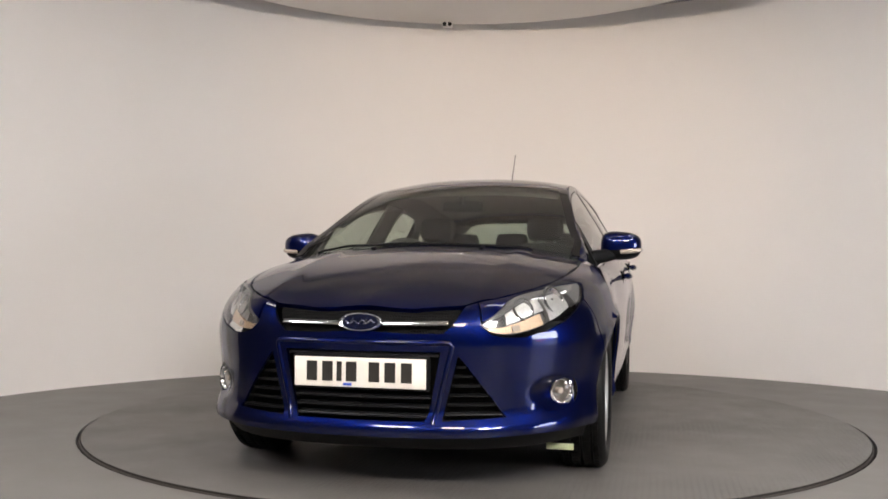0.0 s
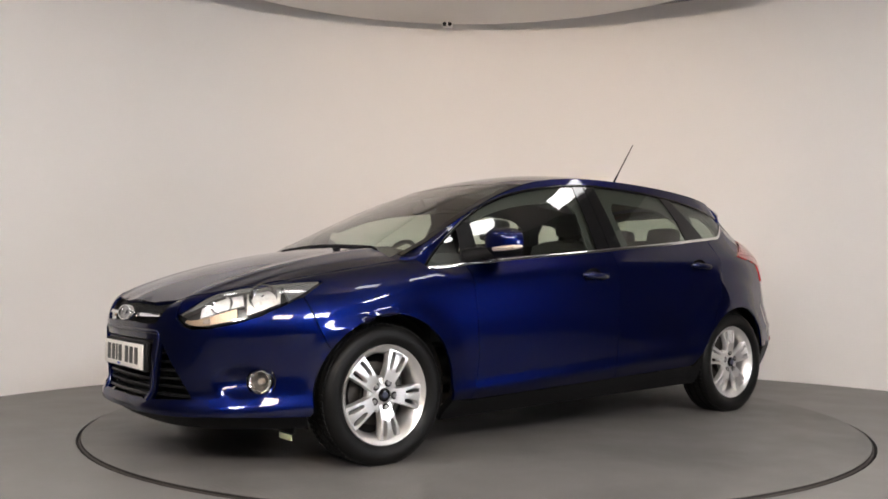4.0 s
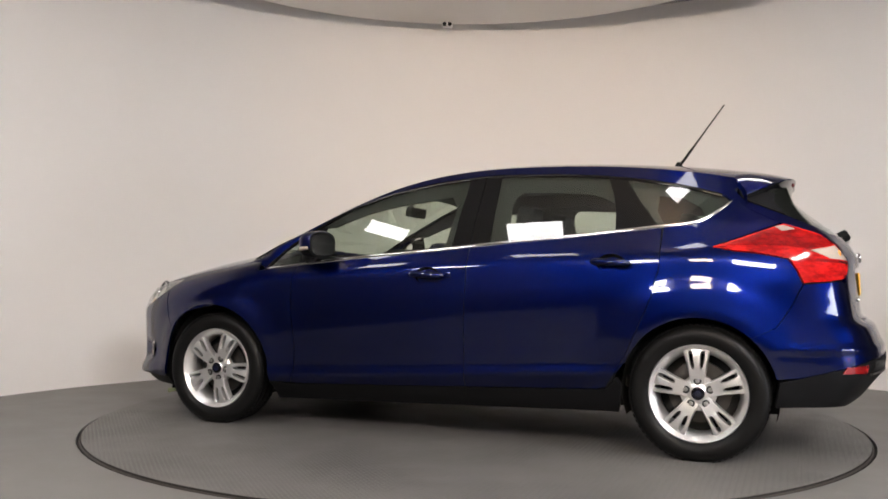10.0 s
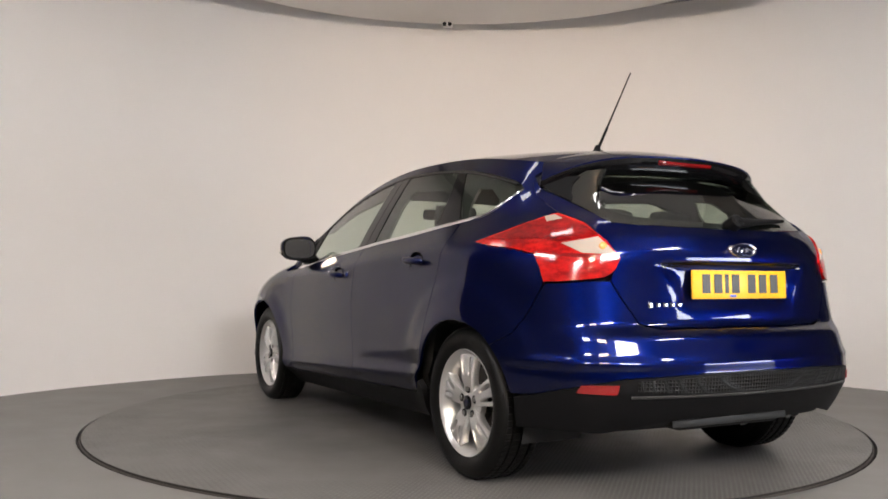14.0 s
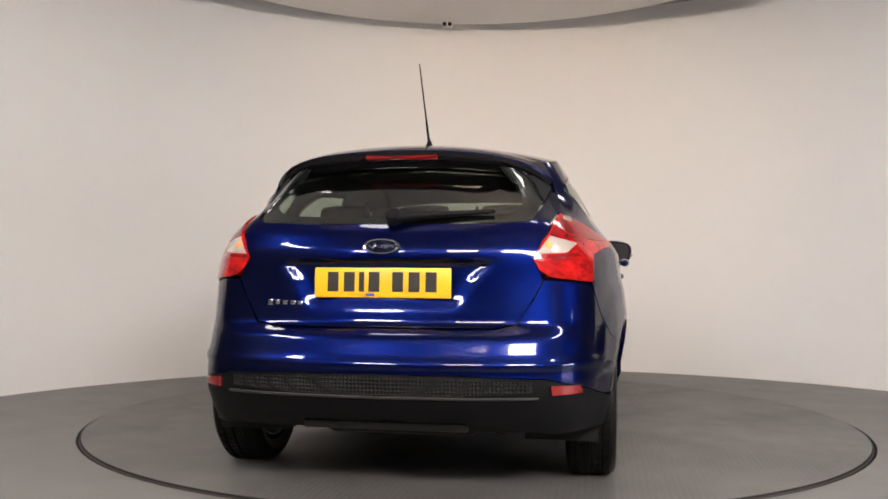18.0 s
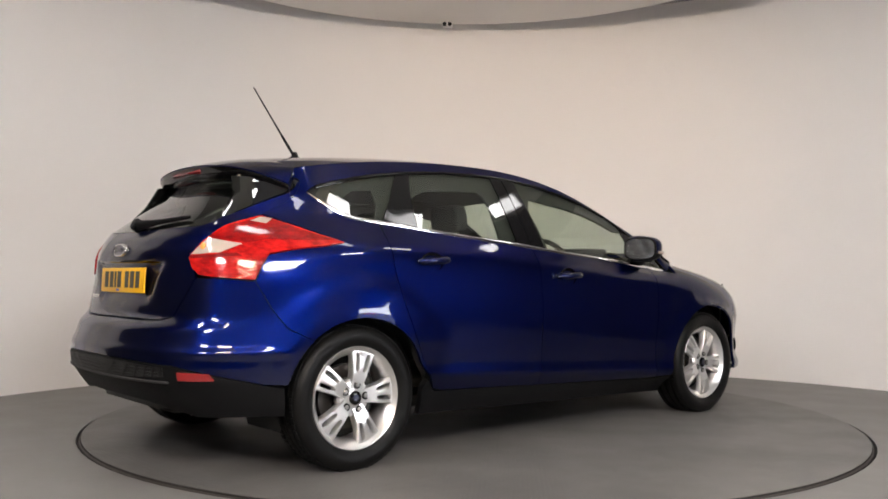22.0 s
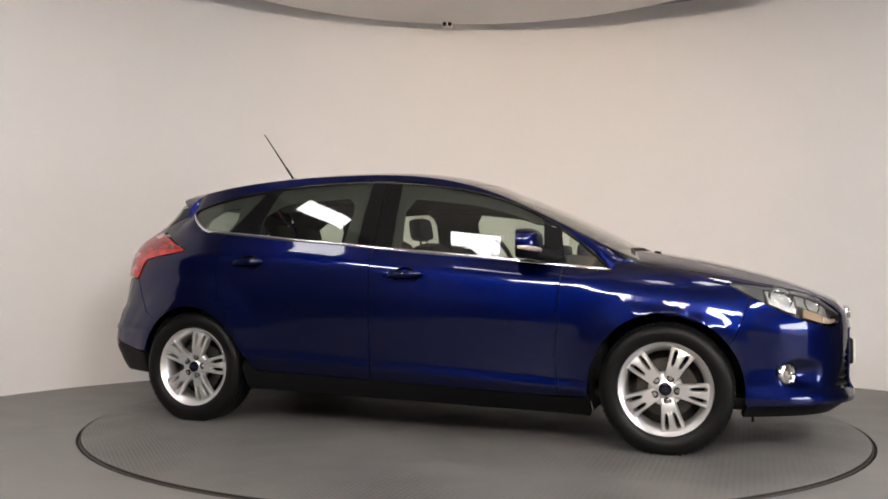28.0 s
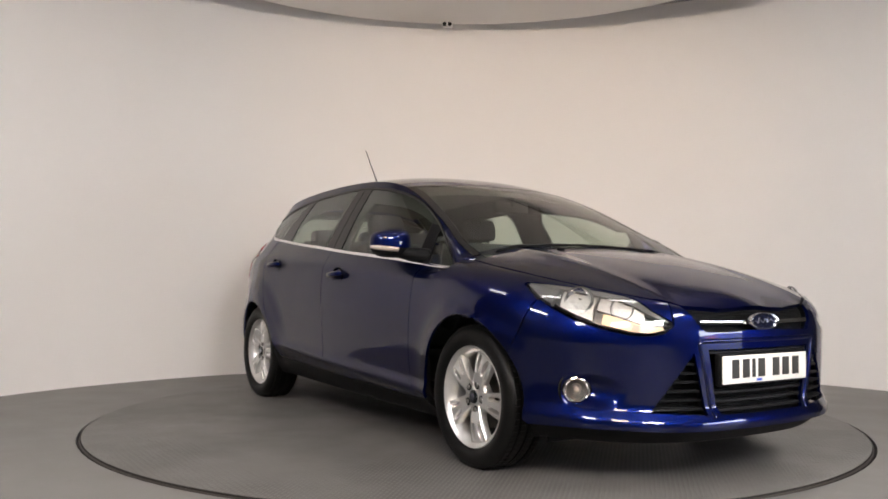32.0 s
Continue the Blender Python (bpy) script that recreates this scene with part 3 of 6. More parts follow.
def bonnet_z(u, v):
    a = np.abs(v)
    return BONNET(u) - 0.10 * a ** 2 - 0.30 * np.maximum(a - 0.45, 0) ** 2 + 0.006 * np.exp(-((a - 0.44) / 0.045) ** 2) + 0.014 * np.exp(-(a / 0.10) ** 2 - ((u - 2.14) / 0.09) ** 2)


SEAM = [(0.0, 2.140, 0.0), (0.20, 2.130, 0.20), (0.40, 2.095, 0.385), (0.60, 2.03, 0.485), (0.75, 1.955, 0.555), (float(s_u(1.90)), 1.86, 0.618),
        (float(s_u(1.76)), 1.73, 0.672), (float(s_u(1.60)), 1.59, 0.706), (float(s_u(1.33)), 1.33, 0.735), (float(s_u(1.0)), 1.0, 0.715), (float(s_u(0.8)), 0.8, 0.69)]
SEAM_U, SEAM_V = spline([q[0] for q in SEAM], [q[1] for q in SEAM]), spline([q[0] for q in SEAM], [q[2] for q in SEAM])
Z0 = spline([0.0, 0.4, float(s_u(1.90)), float(s_u(1.60)), float(s_u(1.33)), float(s_u(1.0)), float(s_u(0.8))], [0.600, 0.595, 0.58, 0.62, 0.68, 0.73, 0.76])
BLEND0, BLEND1 = float(s_u(1.10)), float(s_u(0.92))
QA = radians(80)


def skin(s, w, off=0.0):
    """The body's skirt: way along the outline, height -> place. off: inward metres."""
    s, w = np.asarray(s, float), np.asarray(w, float)
    x0, y0 = np.interp(s, SO, UO), np.interp(s, SO, VO)
    nx, ny = np.interp(s, SO, NX), np.interp(s, SO, NY)
    d = drop(s, w)
    # flares over the wheels
    for cu, amp in ((1.324, 0.012), (-1.324, 0.013)):
        r = np.hypot(x0 - cu, w - 0.31)
        d = d - amp * np.exp(-((r - 0.355) / 0.070) ** 2) * (np.abs(y0) > 0.7)
    # raised blisters over the wheels
    for cu, amp, rad in ((1.324, 0.007, 0.425), (-1.324, 0.011, 0.505)):
        r = np.hypot(x0 - cu, w - 0.31)
        d = d - amp / (1 + np.exp(np.clip((r - rad) / 0.016, -40, 40))) * (np.abs(y0) > 0.6) * np.clip((w - 0.40) / 0.15, 0, 1)
    # number-plate recess in the tailgate
    hw = np.interp(w, [0.70, 0.75, 0.82, 0.895], [0.29, 0.31, 0.345, 0.425])
    edge = lambda x, k: 1 / (1 + np.exp(-np.clip(x / k, -40, 40)))
    d = d + 0.021 * edge(0.893 - w, 0.004) * edge(hw - np.abs(y0), 0.014) * edge(w - 0.735, 0.016) * (x0 < -1.9)
    # hollow round the fog lamp, crease along the rear bumper
    rr = ((s - 0.81) / 0.14) ** 2 + ((w - 0.392) / 0.070) ** 2
    d = d + 0.032 * np.clip(1 - rr, 0, 1) ** 1.3
    d = d - 0.008 * np.exp(-((w - 0.522) / 0.018) ** 2) * np.clip((-1.62 - x0) / 0.15, 0, 1)
    u, v, z = x0 + nx * d, y0 + ny * d, w.copy()
    # the tail's upper corners are rounded forward
    u = u + 0.08 * np.clip((w - 1.05) / 0.14, 0, 1) * (np.minimum(np.abs(v), 0.62) / 0.6) ** 2 * np.clip((-1.44 - u) / 0.16, 0, 1)
    front = s < BLEND1
    if front.any():
        sf = s[front]
        su, sv, z0 = SEAM_U(sf), SEAM_V(sf), Z0(sf)
        zs = bonnet_z(su, sv)
        t = np.clip((w[front] - z0) / (zs - z0), 0, 1)
        d0 = drop(sf, z0)
        bu, bv = x0[front] + nx[front] * d0, y0[front] + ny[front] * d0
        k = (np.cos(QA * t) - math.cos(QA)) / (1 - math.cos(QA))
        up = w[front] > z0
        eu, ev, ez = su + (bu - su) * k, sv + (bv - sv) * k, z0 + (zs - z0) * np.sin(QA * t) / math.sin(QA)
        eu, ev, ez = np.where(up, eu, u[front]), np.where(up, ev, v[front]), np.where(up, ez, w[front])
        m = np.clip((BLEND1 - sf) / (BLEND1 - BLEND0), 0, 1)
        m = m * m * (3 - 2 * m)
        u[front], v[front], z[front] = u[front] + (eu - u[front]) * m, v[front] + (ev - v[front]) * m, z[front] + (ez - z[front]) * m
    return np.stack([u + nx * off, v + ny * off, z], -1)


def seam_w(s):
    """Top of the skirt at the bonnet's seam."""
    return float(bonnet_z(SEAM_U(s), SEAM_V(s)))


def w_z(s, z):
    """The skirt's own height for a true height z (they part near the bonnet)."""
    z0, zs = float(Z0(s)), seam_w(s)
    if s > BLEND1 or z <= z0:
        return z
    t = math.asin(min(1.0, (z - z0) / (zs - z0) * math.sin(QA))) / QA
    return z0 + t * (zs - z0)


def s_v(v, z, rear=False):
    """Way along the outline at which the skin stands v to the left, at height z."""
    ss = np.linspace(SM, LEN, 300) if rear else np.linspace(0, SM, 300)
    p = skin(ss, np.full(300, float(z)))[:, 1]
    return float(np.interp(v, p[::-1], ss[::-1]) if rear else np.interp(v, p, ss))


def S(u, z):          # a point of the flank: forward, height
    s, w = float(s_u(u)), z
    for _ in range(30):
        p = skin(np.array([s]), np.array([w]))[0]
        s += 0.7 * (p[0] - u)
        w += 0.7 * max(-0.02, min(0.02, z - p[2]))
    return (s, w)


def FV(v, z):         # a point of the nose: left, height
    s = s_v(v, z)
    return (s, w_z(s, z))


def RV(v, z):         # a point of the tail: left, height
    return (s_v(v, z, True), z)


def rail_v():
    us = np.linspace(-1.8, 1.2, 120)
    vs = []
    for u in us:
        s, w = S(u, float(RAIL(u)))
        vs.append(skin(np.array([s]), np.array([float(RAIL(u))]))[0, 1])
    return us, np.array(vs)


RAIL_U, RAIL_V = rail_v()


def top_skin(u, q, off=0.0):
    """Screen and roof: forward, share of the half width (-1 to 1)."""
    ve, ze, zc = np.interp(u, RAIL_U, RAIL_V), RAIL(u), CREST(u)
    return np.stack([u, q * ve, ze + (zc - ze) * (1 - np.abs(q) ** 2.3) - off], -1)


def rear_glass_skin(s, w, off=0.0):
    """The tail's slope carried straight down below the window's lower edge."""
    s, w = np.asarray(s, float), np.asarray(w, float)
    hi, lo = skin(s, np.full(s.shape, 1.17), off), skin(s, np.full(s.shape, 1.13), off)
    t = np.maximum(1.13 - w, 0)[:, None] / 0.04
    return np.where(w[:, None] >= 1.13, skin(s, w, off), lo + (lo - hi) * t)


def bonnet_skin(u, v, off=0.0):
    return np.stack([u, v, bonnet_z(u, v) - off], -1)


def dense(poly, step=0.05):
    out = []
    for a, b in zip(poly, poly[1:] + poly[:1]):
        n = max(1, int(math.hypot(b[0] - a[0], b[1] - a[1]) / step))
        out += [(a[0] + (b[0] - a[0]) * i / n, a[1] + (b[1] - a[1]) * i / n) for i in range(n)]
    return out


def arc(cu, cz, r, a0, a1, n=24):
    return [(cu + r * math.cos(radians(a0 + (a1 - a0) * i / n)), cz + r * math.sin(radians(a0 + (a1 - a0) * i / n))) for i in range(n + 1)]


def inside(p, poly):
    c = False
    for (x0, y0), (x1, y1) in zip(poly, poly[1:] + poly[:1]):
        if (y0 > p[1]) != (y1 > p[1]) and p[0] < (x1 - x0) * (p[1] - y0) / (y1 - y0) + x0:
            c = not c
    return c


def panel_bm(poly, surf=skin, dx=0.04, dy=0.035, holes=(), lip=0.014, off=0.0, both=False, step=0.05):
    """A sheet cut to the outline poly of a surface's own plane, with turned-in edges. both: mirrored and joined at the middle."""
    bm = bmesh.new()
    pts = dense(poly, step)
    bm.faces.new([bm.verts.new((x, y, 0)) for x, y in pts])
    xs, ys = [p[0] for p in pts], [p[1] for p in pts]

    def cut(co, no):
        bmesh.ops.bisect_plane(bm, geom=list(bm.verts) + list(bm.edges) + list(bm.faces), plane_co=co, plane_no=no, dist=1e-5)
    for k in range(int(math.floor(min(xs) / dx)) + 1, int(math.ceil(max(xs) / dx))):
        cut((k * dx, 0, 0), (1, 0, 0))
    for k in range(int(math.floor(min(ys) / dy)) + 1, int(math.ceil(max(ys) / dy))):
        cut((0, k * dy, 0), (0, 1, 0))
    for h in holes:
        for a, b in zip(h, h[1:] + h[:1]):
            cut((a[0], a[1], 0), (b[1] - a[1], a[0] - b[0], 0))
        gone = [f for f in bm.faces if inside(f.calc_center_median(), h)]
        bmesh.ops.delete(bm, geom=gone, context="FACES")
    bm.verts.ensure_lookup_table()
    co = np.array([v.co[:2] for v in bm.verts])
    p = surf(co[:, 0], co[:, 1], off)
    for v, q in zip(bm.verts, p):
        v.co = q
    if both:
        for v in bm.verts:
            if abs(v.co.y) < 0.004:
                v.co.y = 0
        other = mirror_bm(bm)
        bm = joined(bm, other)
        bmesh.ops.remove_doubles(bm, verts=bm.verts, dist=2e-4)
    bmesh.ops.recalc_face_normals(bm, faces=bm.faces)
    f = max(bm.faces, key=lambda f: f.calc_area())
    score = sum(f.normal.dot(f.calc_center_median() - Vector((max(-1.2, min(1.2, f.calc_center_median().x)) , 0, 0.55))) * f.calc_area() for f in bm.faces)
    if score < 0:
        bmesh.ops.reverse_faces(bm, faces=bm.faces)
    bm.normal_update()
    if lip:
        edges = [e for e in bm.edges if e.is_boundary]
        vn = {v: v.normal.copy() for e in edges for v in e.verts}
        res = bmesh.ops.extrude_edge_only(bm, edges=edges)
        new_v = [g for g in res["geom"] if isinstance(g, bmesh.types.BMVert)]
        src = {}
        for v, n in vn.items():
            src[tuple(round(c, 6) for c in v.co)] = n
        for v in new_v:
            n = src.get(tuple(round(c, 6) for c in v.co))
            if n is not None:
                v.co = v.co - n * lip
        for e in edges:
            if e.is_valid:
                e.smooth = False
        bm.normal_update()
    return bm


def shrink(poly, g=0.0018):
    """Draw an outline in by g, for the gaps between panels."""
    n = len(poly)
    area = sum(a[0] * b[1] - b[0] * a[1] for a, b in zip(poly, poly[1:] + poly[:1]))
    sg = 1 if area > 0 else -1
    out = []
    for i in range(n):
        a, b, c = poly[i - 1], poly[i], poly[(i + 1) % n]
        d1, d2 = Vector((b[0] - a[0], b[1] - a[1])), Vector((c[0] - b[0], c[1] - b[1]))
        if d1.length < 1e-6 or d2.length < 1e-6:
            out.append(b)
            continue
        n1, n2 = Vector((-d1.y, d1.x)).normalized() * sg, Vector((-d2.y, d2.x)).normalized() * sg
        m = n1 + n2
        if m.length < 0.3:
            m = n1
        m = m.normalized() * g / max(0.5, m.normalized().dot(n1))
        out.append((b[0] + m.x, b[1] + m.y))
    return out


def strip_bm(centre, width, surf=skin, proud=0.004, deep=0.012):
    """A moulding along a line of the surface's own plane."""
    bm = bmesh.new()
    pts = np.array(centre)
    d = np.gradient(pts, axis=0)
    d /= np.linalg.norm(d, axis=1)[:, None] + 1e-9
    nrm = np.stack([-d[:, 1], d[:, 0]], 1)
    rows = []
    for k, o in ((-0.5, deep), (-0.5, -proud * 0.4), (-0.2, -proud), (0.2, -proud), (0.5, -proud * 0.4), (0.5, deep)):
        q = pts + nrm * width * k
        rows.append([bm.verts.new(c) for c in surf(q[:, 0], q[:, 1], o)])
    for a, b in zip(rows, rows[1:]):
        for i in range(len(a) - 1):
            bm.faces.new((a[i], a[i + 1], b[i + 1], b[i]))
    bm.faces.new([r[0] for r in rows])
    bm.faces.new([r[-1] for r in rows][::-1])
    bmesh.ops.recalc_face_normals(bm, faces=bm.faces)
    return bm


def line(fn, a, b, n=24):
    return [fn(a + (b - a) * i / n) for i in range(n + 1)]


def ribbon_bm(points, width, proud, out=(0, 1, 0.35)):
    """A flat moulding through points of space, its face turned outward."""
    bm = bmesh.new()
    pts = [Vector(p) for p in points]
    rows = []
    for i, p in enumerate(pts):
        d = (pts[min(i + 1, len(pts) - 1)] - pts[max(i - 1, 0)]).normalized()
        o = Vector(out)
        o = (o - d * o.dot(d)).normalized()
        up = d.cross(o)
        w = width[i] if isinstance(width, (list, tuple)) else width
        rows.append([bm.verts.new(p + up * w * a + o * b) for a, b in ((-0.5, -0.012), (-0.5, proud * 0.4), (-0.2, proud), (0.2, proud), (0.5, proud * 0.4), (0.5, -0.012))])
    for a, b in zip(rows, rows[1:]):
        for k in range(6):
            bm.faces.new((a[k], a[(k + 1) % 6], b[(k + 1) % 6], b[k]))
    bm.faces.new(rows[0][::-1])
    bm.faces.new(rows[-1])
    bmesh.ops.recalc_face_normals(bm, faces=bm.faces)
    return bm


def sheet_bm(grid):
    """A sheet through rows of points."""
    bm = bmesh.new()
    g = [[bm.verts.new(c) for c in r] for r in grid]
    for a, b in zip(g, g[1:]):
        for i in range(len(a) - 1):
            bm.faces.new((a[i], a[i + 1], b[i + 1], b[i]))
    return bm


def flank_point(u, z):
    s, w = S(u, z)
    return skin(np.array([s]), np.array([w]))[0]


TIP = np.array([1.054, 0.762, 0.876])          # where waistline and windscreen pillar meet
PILLAR_U = 0.86


def window_line(u):
    """Lower edge of the windscreen pillar, to its foot."""
    if u <= PILLAR_U:
        return flank_point(u, float(GLASS_TOP(u)) + 0.008)
    a, b = flank_point(PILLAR_U - 0.10, float(GLASS_TOP(PILLAR_U - 0.10)) + 0.008), flank_point(PILLAR_U, float(GLASS_TOP(PILLAR_U)) + 0.008)
    t = (u - PILLAR_U) / (TIP[0] - PILLAR_U)
    slope = (b - a) / 0.10 * (TIP[0] - PILLAR_U)
    h = b + slope * t + (TIP - b - slope) * t * t
    return np.array([u, h[1], h[2]])


def waist_line(u):
    """The chrome strip's line, to the pillar's foot."""
    if u <= PILLAR_U:
        return flank_point(u, float(BELT(u)) + 0.002)
    a, b = flank_point(PILLAR_U - 0.10, float(BELT(PILLAR_U - 0.10)) + 0.002), flank_point(PILLAR_U, float(BELT(PILLAR_U)) + 0.002)
    t = (u - PILLAR_U) / (TIP[0] - PILLAR_U)
    slope = (b - a) / 0.10 * (TIP[0] - PILLAR_U)
    h = b + slope * t + (TIP - b - slope) * t * t
    return np.array([u, h[1], h[2]])


# ---- the car ----
def sides(name, bm, material, car, label="", sharp=40):
    """The same part on both flanks."""
    other = mirror_bm(bm)
    return part(name, bm, material, car, label, sharp=sharp), part(name, other, material, car, label, sharp=sharp)


ARCH_F = arc(1.324, 0.31, 0.362, 184, 36, 28)
ARCH_R = arc(-1.324, 0.31, 0.347, 6, 178, 30)
DOOR_F = [(0.83, 0.252), (0.805, 0.32), (0.795, 0.45), (0.812, 0.62), (0.822, 0.80)]
DOOR_B = [(-0.195, 0.283), (-0.197, 0.60), (-0.205, 0.85)]
DOOR_R = [(-0.905, 0.318), (-0.945, 0.38), (-1.0, 0.47), (-1.06, 0.60), (-1.12, 0.74), (-1.155, 0.88), (-1.16, 0.98)]
HATCH = [(0.496, 0.665), (0.52, 0.705), (0.555, 0.76), (0.588, 0.825), (0.575, 0.862), (0.55, 0.909), (0.585, 0.98), (0.615, 1.055), (0.632, 1.098), (0.629, 1.135), (0.620, 1.19), (0.612, 1.235), (0.598, 1.262)]
# headlamp's edges: way along the outline, height
LAMP_LOW = [(0.47, 0.636), (0.51, 0.615), (0.56, 0.606), (0.65, 0.606), (0.76, 0.620), (0.87, 0.645), (0.98, 0.683), (1.05, 0.713), (1.11, 0.745), (1.17, 0.781)]
LAMP_TOP = [(0.47, 0.642), (0.52, 0.660), (0.56, 0.677), (0.62, 0.710), (0.68, 0.738), (0.74, 0.756), (0.81, 0.769), (0.92, 0.780), (1.05, 0.784), (1.17, 0.784)]
GLASS_EDGE = [(0.600, 1.225), (0.591, 1.18), (0.580, 1.14), (0.567, 1.10), (0.553, 1.068), (0.527, 1.049), (0.45, 1.043), (0.25, 1.037)]


def belt(u):
    return (u, float(BELT(u)))


def rail(u):
    return (u, float(RAIL(u)))


def on_flank(pts):
    return [S(u, z) for u, z in pts]


DOORS = {}


def build_shell(car):
    sill = lambda u: 0.27 - 0.036 * (u - 0.19)
    # front wing
    top = [(s, seam_w(s)) for s in np.linspace(0.473, float(s_u(1.10)), 26)]
    wing = on_flank([(0.83, 0.252), (0.955, 0.256)] + ARCH_F[1:]) + [(1.068, 0.714), (1.113, 0.741), (1.176, 0.779)] + [(s + 0.003, w + 0.004) for s, w in LAMP_TOP[::-1]] + top
    wing += on_flank([(1.06, 0.868)] + line(lambda u: (u, float(BELT(u)) - 0.003), 1.03, 0.822, 6) + DOOR_F[::-1][:-1])
    sides("front_wing", panel_bm(shrink(wing), dy=0.02), PAINT, car)
    # doors
    fd = DOOR_F + line(belt, 0.818, -0.205, 20) + DOOR_B[::-1] + [(u, sill(u)) for u in np.linspace(-0.1, 0.75, 10)]
    DOORS["front"] = sides("front_door", panel_bm(shrink(on_flank(fd)), dy=0.015), PAINT, car)
    sides("door_card", panel_bm(on_flank(fd), off=0.07, lip=0), DASH, car)
    rd = DOOR_B + line(belt, -0.205, -1.155, 20) + DOOR_R[::-1] + [(u, sill(u)) for u in np.linspace(-0.85, -0.25, 8)]
    DOORS["rear"] = sides("rear_door", panel_bm(shrink(on_flank(rd)), dy=0.015), PAINT, car)
    sides("door_card", panel_bm(on_flank(rd), off=0.07, lip=0), DASH, car)
    # body side: quarter panel, cant rail and windscreen pillar in one pressing
    qp = on_flank(DOOR_R[1:2] + ARCH_R[3:23]) + on_flank([(-1.66, 0.62), (-1.715, 0.70), (-1.772, 0.812)])
    qp += on_flank([(-1.745, 0.875), (-1.71, 0.925), (-1.60, 0.948), (-1.48, 0.962), (-1.385, 0.981), (-1.48, 1.018), (-1.58, 1.058), (-1.65, 1.085)])
    qp += [RV(v, z) for v, z in HATCH[8:]] + on_flank(line(rail, -1.52, 0.86, 40))
    qp += on_flank([(u, float(GLASS_TOP(u)) + 0.014) for u in np.linspace(0.86, -1.40, 44)] + [(-1.465, 1.206)])
    qp += on_flank([(-1.44, 1.175), (-1.38, 1.128), (-1.32, 1.098)] + line(belt, -1.28, -1.165, 4)) + on_flank(DOOR_R[::-1][:-1])
    sides("body_side", panel_bm(shrink(qp, 0.0015), dy=0.02), PAINT, car)
    # foot of the windscreen pillar, flowing into the wing
    grid = []
    for u in np.linspace(0.855, 1.16, 16):
        if u <= TIP[0]:
            lo = window_line(u) + np.array([0, -0.001, 0.005])
        else:
            t = (u - TIP[0]) / (1.16 - TIP[0])
            e = np.array([1.16, 0.722, float(bonnet_z(np.array(1.16), np.array(0.722))) + 0.001])
            lo = TIP * (1 - t) + e * t + np.array([0, 0.012, 0.012]) * math.sin(math.pi * t)
        hi = top_skin(np.array([min(u, 1.12)]), np.array([0.985]))[0]
        k = max(0.0, (u - 1.0) / 0.16)
        g = np.array([u, 0.690, float(bonnet_z(np.array(u), np.array(0.690))) + 0.002])
        hi = hi * (1 - k * k) + g * k * k
        row = [lo * (1 - t) + hi * t + np.array([0, 0.010, 0.006]) * math.sin(math.pi * t) for t in np.linspace(0, 1, 7)]
        grid.append(row)
    sides("pillar_foot", sheet_bm(grid), PAINT, car)
    cant = line(rail, -1.50, 0.80, 40) + [(u, float(GLASS_TOP(u)) - float(np.interp(u, [-0.90, -0.82, 0.10, 0.66], [0.120, 0.090, 0.080, 0.045]))) for u in np.linspace(0.66, -0.90, 30)]
    cant += [(-0.955, 1.18), (-0.975, 1.10), (-0.985, float(BELT(-0.985)))] + [(-1.17, float(BELT(-1.17))), (-1.125, 1.16), (-1.13, 1.235), (-1.24, 1.225), (-1.33, 1.17), (-1.36, 1.10), (-1.50, 1.12)]
    sides("pillar_trim", panel_bm(on_flank(cant), off=0.026, lip=0.012), TRIM, car, "dark grey plastic window pillar trim")
    sides("centre_pillar_trim", panel_bm(on_flank([belt(-0.05), belt(-0.40), (-0.385, 1.20), (-0.40, 1.25), (-0.43, 1.27), (-0.43, 1.30), (-0.03, 1.30), (-0.03, 1.27), (-0.08, 1.20)]), off=0.026, lip=0.012), TRIM, car)
    part("headliner", panel_bm([(0.36, 0), (0.33, 0.9), (-0.6, 0.95), (-1.5, 0.9), (-1.55, 0)], top_skin, both=True, lip=0, off=0.045, dx=0.15, dy=0.15), HEADLINER, car)
    # sills
    sl = [(0.955, 0.15), (0.955, 0.254)] + [(u, sill(u) - 0.004) for u in np.linspace(0.83, -0.90, 16)] + [(-0.955, 0.36), (-0.98, 0.33), (-0.96, 0.20)]
    sides("sill", panel_bm(on_flank(sl), lip=0.03), BLACK, car, "black plastic sill")
    # bonnet
    bn = [(2.137, 0), (2.127, 0.20), (2.09, 0.382), (2.027, 0.482), (1.952, 0.55), (1.857, 0.613), (1.727, 0.667), (1.587, 0.701), (1.33, 0.731), (1.07, 0.716),
          (1.02, 0.68), (1.045, 0.45), (1.07, 0.2), (1.08, 0)]
    part("bonnet", panel_bm(bn, bonnet_skin, both=True, lip=0.02, dx=0.05, dy=0.02), PAINT, car)
    # cowl
    part("cowl", panel_bm([(1.13, 0), (1.10, 0.45), (1.07, 0.70), (0.99, 0.70), (1.0, 0.4), (1.03, 0)], lambda u, v, o: np.stack([u, v, bonnet_z(u, v) - 0.035], -1), both=True, lip=0), BLACK, car)
    # windscreen and roof
    ws = [(1.18, 0), (1.18, 0.35), (1.19, 0.70), (1.19, 0.93), (1.0, 0.945), (0.6, 0.925), (0.28, 0.905), (0.31, 0.6), (0.33, 0)]
    part("windscreen", panel_bm(ws, top_skin, both=True, lip=0.004, dx=0.05, dy=0.08), GLASS, car, "raked tinted windscreen")
